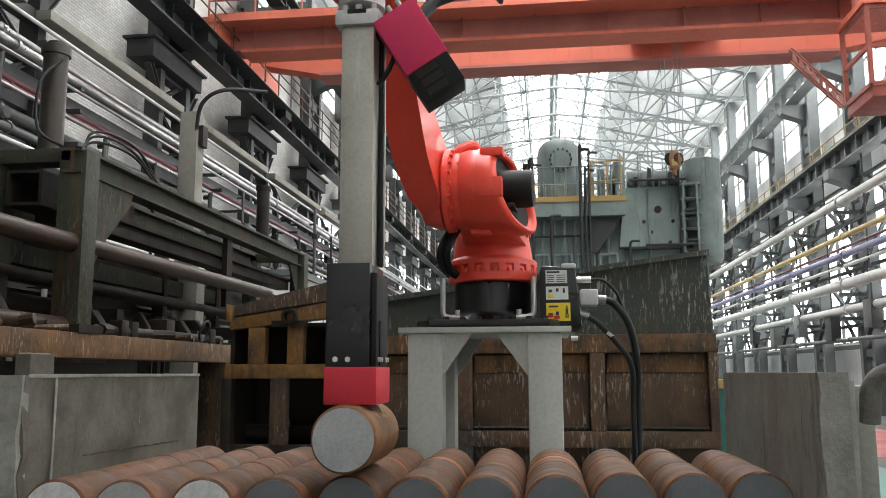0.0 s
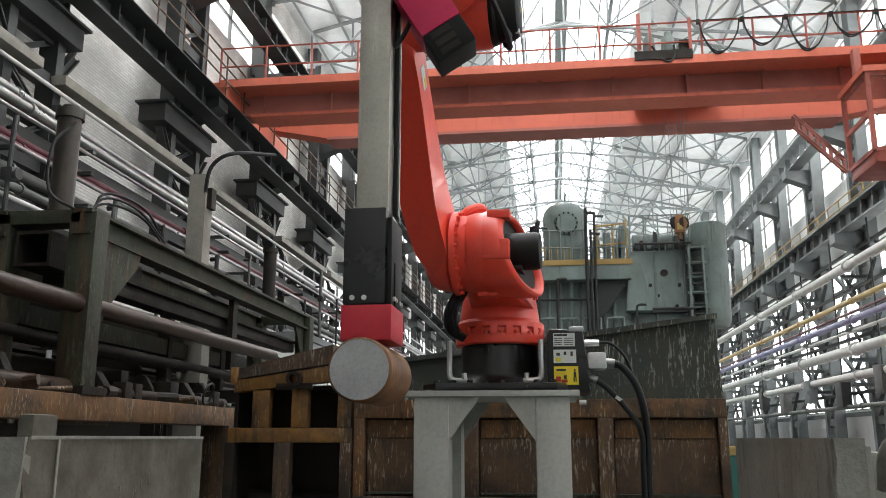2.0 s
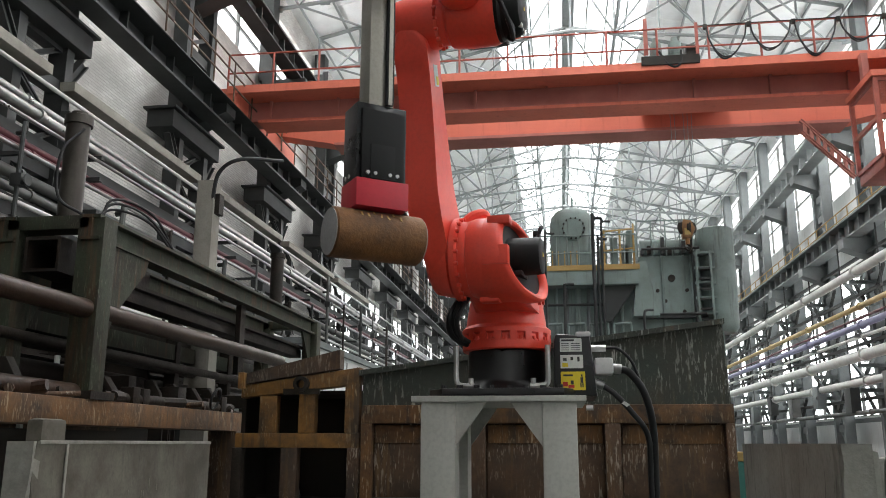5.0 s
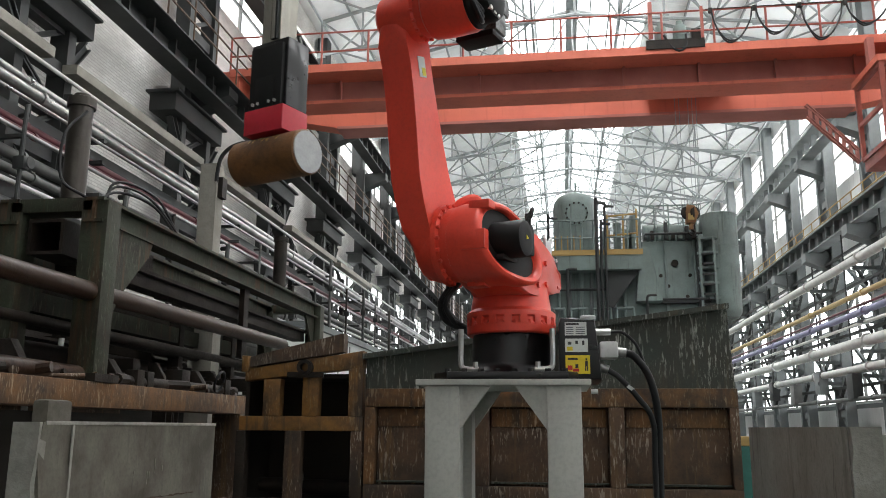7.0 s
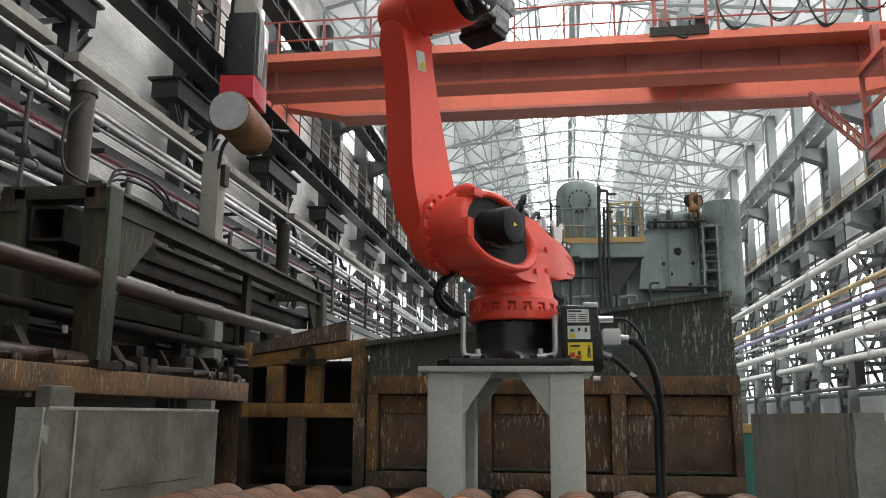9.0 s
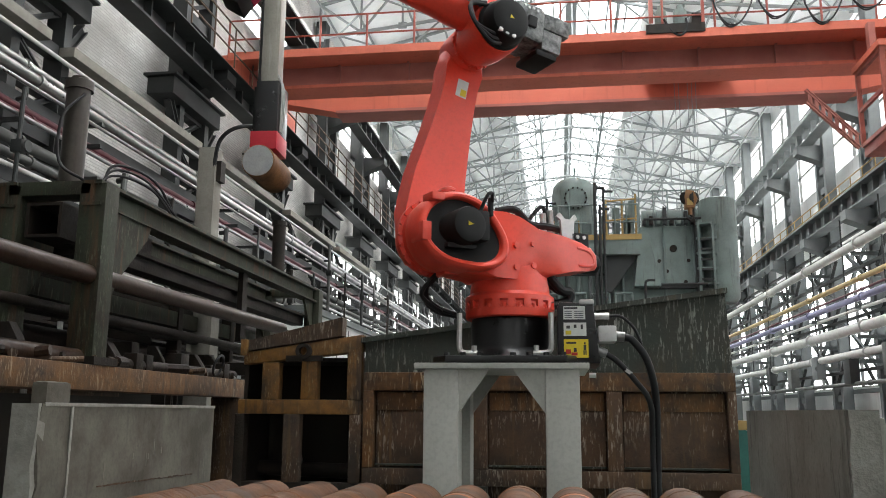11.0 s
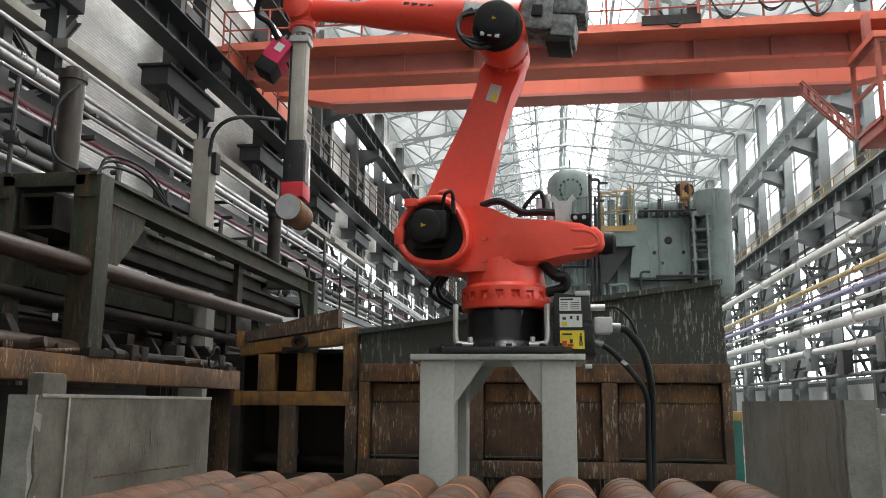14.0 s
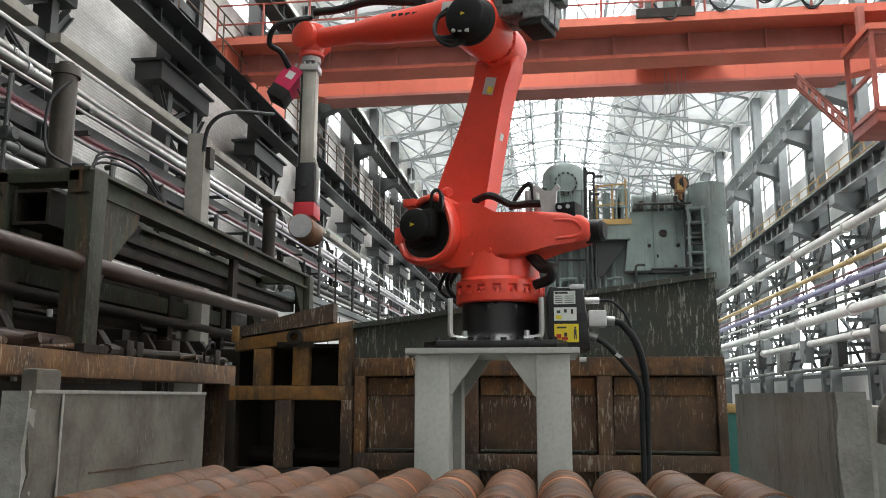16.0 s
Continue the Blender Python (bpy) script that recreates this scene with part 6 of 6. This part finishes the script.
for k in range(3):
    part("cable_loop", tube(B(), [(0.0, 0.24, -0.16 + 0.03 * k), (0.1, 0.28, -0.2 + 0.03 * k), (0.22, 0.27, -0.12), (0.26, 0.22, 0.02), (0.2 - 0.05 * k, 0.2, 0.1)], 0.014, 8), RUBBER, fore)
part("bolt_plate", box(B(), 0.13, 0.155, 0.075, 0.27, 0.178, 0.165, bevel=0.006), ALU, fore)
for k in range(4):
    part("maker_mark", box(B(), 0.50 + 0.062 * k, 0.112 - 0.004 * k, 0.085, 0.54 + 0.062 * k, 0.126 - 0.004 * k, 0.125), INK, fore, "dark maker's mark drawn as bars" if k == 0 else "")
part("supply_hose", tube(B(), [(0.55, -0.02, 0.26), (0.8, -0.04, 0.29), (1.05, -0.03, 0.30), (1.3, 0.0, 0.24), (1.5, 0.06, 0.2)], 0.032, 12, 8), RUBBER, fore, "ribbed black supply hose")
part("hose_clamp", box(B(), 0.5, -0.06, 0.2, 0.6, 0.03, 0.30, bevel=0.01), MOTOR, fore)

# wrist: origin at the wrist centre, hanging plumb
wrist = part("wrist", lathe(B(), [(0.05, 0.13), (0.1, 0.1), (0.125, 0.04), (0.125, -0.02), (0.1, -0.07), (0.085, -0.12), (0.1, -0.13), (0.1, -0.155), (0.06, -0.16)], 32), ROBOT, robot)
part("side_boss", lathe(B(), [(0.06, -0.14), (0.105, -0.125), (0.105, 0.125), (0.06, 0.14)], 28, pose(0, 0, 0.0, 90)), ROBOT, wrist)

# the gripper mast, turning about the plumb line
mast = part("gripper_mast", box(B(), -0.052, -0.052, -1.05, 0.052, 0.052, -0.275, bevel=0.006), STEEL, robot, "brushed square steel mast")
part("flange", lathe(B(), [(0.075, -0.2), (0.075, -0.16), (0.05, -0.155)], 28), ALU, mast)
for dx in (-0.045, 0.0, 0.045):
    for dy in (-0.04, 0.04):
        part("stud", rod(B(), (dx, dy, -0.23), (dx, dy, -0.17), 0.012, seg=8), ZINC, mast)
part("clamp_plate", box(B(), -0.07, -0.07, -0.275, 0.07, 0.07, -0.225, bevel=0.006), ALU, mast, "square clamp plate")
part("clamp_slot", box(B(), -0.03, -0.0715, -0.24, 0.03, -0.069, -0.226), SHADE_BLACK, mast)
part("cable_track", box(B(), 0.054, 0.012, -1.03, 0.07, 0.045, -0.30, bevel=0.004), RUBBER, mast, "dark cable channel")
part("track_edge", box(B(), 0.0705, 0.02, -1.03, 0.074, 0.036, -0.32), STEEL, mast)
part("lead", tube(B(), [(0.06, -0.03, -0.28), (0.10, -0.04, -0.32), (0.12, -0.05, -0.36), (0.10, -0.05, -0.42), (0.065, -0.045, -0.47)], 0.008, 8), RUBBER, mast)
part("black_housing", box(B(), -0.076, -0.10, -1.335, 0.056, 0.105, -1.031, bevel=0.006), BLACK, mast, "glossy black gripper housing")
part("housing_side", box(B(), 0.0565, -0.085, -1.335, 0.074, 0.09, -1.06, bevel=0.004), MOTOR, mast)
part("jaw_plate", box(B(), 0.0745, -0.05, -1.335, 0.079, 0.05, -1.2, bevel=0.002), MOTOR, mast)
part("red_head", box(B(), -0.078, -0.104, -1.445, 0.078, 0.108, -1.337, bevel=0.004), CRIMSON, mast, "crimson magnet head")
for x in (-0.045, -0.008):
    part("housing_bolt", rod(B(), (x, -0.1035, -1.315), (x, -0.099, -1.315), 0.008, seg=12), ZINC, mast)
for y in (-0.06, -0.03, 0.03, 0.06):
    part("housing_bolt", rod(B(), (0.073, y, -1.315), (0.082, y, -1.315), 0.007, seg=12), ZINC, mast)
for k in range(3):
    part("white_lead", tube(B(), [(-0.058, 0.02 + 0.022 * k, -0.98), (-0.084, 0.025 + 0.022 * k, -1.06), (-0.086, 0.01 + 0.03 * k, -1.2), (-0.083, 0.02 + 0.022 * k, -1.33)], 0.005, 6), PIPEWHITE, mast, "thin white lead")
BOXM = pose(0.195, -0.02, -0.375, 0, -32) @ pose(0, 0, 0, 8) @ Matrix.Scale(1.18, 4)
bxm = part("control_box", box(B(), -0.062, -0.075, -0.04, 0.062, 0.075, 0.125, BOXM, 0.004), PINK, mast, "magenta-red control box")
bk = part("box_socket", box(B(), -0.06, -0.073, -0.125, 0.06, 0.073, -0.0405, BOXM, 0.004), MOTOR, bxm, "dark socket panel")
for k in range(3):
    part("socket", box(B(), -0.04, -0.0755, -0.115 + 0.026 * k, 0.02, -0.072, -0.098 + 0.026 * k, BOXM), SHADE_BLACK, bk)
part("box_label", box(B(), -0.03, 0.0745, 0.03, 0.02, 0.077, 0.085, BOXM), LABELWHITE, bxm)
part("box_arm", box(B(), 0.05, -0.03, -0.30, 0.2, 0.03, -0.28), GREASE, mast)
part("supply_loop", tube(B(), [(0.16, 0.05, -0.25), (0.22, 0.1, -0.14), (0.3, 0.14, -0.08), (0.24, 0.2, 0.03), (0.1, 0.15, 0.1), (0.0, 0.06, 0.16)], 0.022, 10, 8), RUBBER, mast, "black supply hose loop")
for k in range(3):
    part("plug", rod(B(), BOXM @ Vector((-0.03 + 0.03 * k, 0.02, 0.12)), BOXM @ Vector((-0.03 + 0.03 * k, 0.02, 0.17)), 0.01, seg=8), CHROME, bxm)

held = billet(0.36, 0.0945, (SAWN, SAWN), "short sawn round steel billet held by the gripper", "held billet")
held.children[0].data.materials[0] = HELD
rg = random.Random(21)
for k in range(7):                   # chalk strokes on both flanks
    for side in (-1, 1):
        a = radians(38 + 14 * rg.random()) * side
        y = 0.10 + 0.026 * k
        m = pose(0, y, 0, 0, math.degrees(a), 0) @ pose(0, 0, 0.0942, 0, 0, 60 * (rg.random() - 0.5))
        part("chalk_stroke", box(B(), -0.012, -0.004, 0, 0.012, 0.004, 0.0012, m), YELLOW, held)

# motion: turns of the joints in degrees, time by time ------------------------------
SWING = [(0, 4.3), (0.5, 4.15), (1, 4.05), (1.5, 3.9), (2, 4.3), (2.5, 4.5), (3, 4.3), (3.2, 4.4), (4.2, 5.9), (5.5, 9.5), (6, 13.1), (6.5, 16.8),
         (7, 20.7), (7.5, 24), (8, 27.3), (8.5, 29.4), (9, 29.6), (9.5, 32.8), (10.2, 42), (11, 54.1), (11.5, 60), (12.5, 74), (13.5, 88.8),
         (14.5, 100.2), (15.3, 106.5), (16, 111.1)]
LEAN = [(0, 51.3), (0.5, 52), (1, 51.5), (1.5, 47.5), (2, 42.7), (2.5, 36.8), (3, 30.3), (3.2, 28.3), (4.2, 22.9), (5.5, 20), (6, 18.1), (6.5, 17),
        (7, 16.5), (7.5, 16), (8, 14.8), (8.5, 14.4), (9, 11.7), (9.5, 7.6), (10.2, -2), (11, -12.1), (11.5, -15.7), (12.5, -19.8), (13.5, -19.3),
        (14.5, -17.6), (15.3, -15.9), (16, -15)]
REACH = [(0, -25.3), (0.5, -25.2), (1, -23.4), (1.5, -18), (2, -16.7), (2.5, -17.3), (3, -16.2), (3.2, -15.2), (4.2, -9.7), (5.5, -4), (6, -1.6),
         (6.5, 1.8), (7, 4.9), (7.5, 7.8), (8, 10.9), (8.5, 13), (9, 11.3), (9.5, 11.6), (10.2, 13.1), (11, 14.1), (11.5, 14.3), (12.5, 14.6),
         (13.5, 14.4), (14.5, 12.8), (15.3, 10.4), (16, 9.8)]
SPIN = [(0, 0), (1.5, 0), (2.5, 0), (3, 0), (3.2, 2), (4.2, 31), (5.3, 63), (5.5, 68), (6, 77), (6.5, 93), (7, 113), (7.5, 133), (8, 157), (8.5, 170), (9, 176), (9.5, 177), (12.5, 177), (16, 177)]



def glide(rows, t):
    """A smooth value at t between rows of (time, value)."""
    i = max(k for k in range(len(rows)) if rows[k][0] <= t + 1e-6)
    if i == len(rows) - 1:
        return rows[-1][1]

    def slope(k):
        a, b = rows[max(k - 1, 0)], rows[min(k + 1, len(rows) - 1)]
        return (b[1] - a[1]) / (b[0] - a[0])
    (t0, v0), (t1, v1) = rows[i], rows[i + 1]
    h = t1 - t0
    u = (t - t0) / h
    return v0 * (1 + 2 * u) * (1 - u) ** 2 + v1 * u * u * (3 - 2 * u) + h * (slope(i) * u * (1 - u) ** 2 - slope(i + 1) * u * u * (1 - u))


def joints(t):
    """Poses of the turning parts in the robot's space."""
    th, a, b, spin = (glide(rows, t) for rows in (SWING, LEAN, REACH, SPIN))
    col = pose(0, 0, 0, 0, 0, -90 - th)
    arm = col @ pose(R2, 0, H2, 0, a, 0)
    elbow = arm @ Vector((0, 0, L1))
    turn = pose(0, 0, 0, 0, 0, -90 - th) @ pose(0, 0, 0, 0, -b, 0)
    fa = Matrix.Translation(elbow) @ turn
    tip = fa @ Vector((L2, 0, 0))
    wr = Matrix.Translation(tip) @ pose(0, 0, 0, 0, 0, -90 - th)
    tool = Matrix.Translation(tip) @ pose(0, 0, 0, 0, 0, -spin)
    return col, arm, fa, wr, tool


def motions():
    times = [k * 0.2 for k in range(81)]
    rows = [(t, joints(t)) for t in times]
    for i, ob in enumerate((column, link, fore, wrist, mast)):
        walk(ob, [(t, ms[i]) for t, ms in rows])
    lift = Matrix.Translation((AX, AY, PZ))
    walk(held, [(t, lift @ ms[4] @ pose(0, -0.175, -1.538)) for t, ms in rows])


motions()
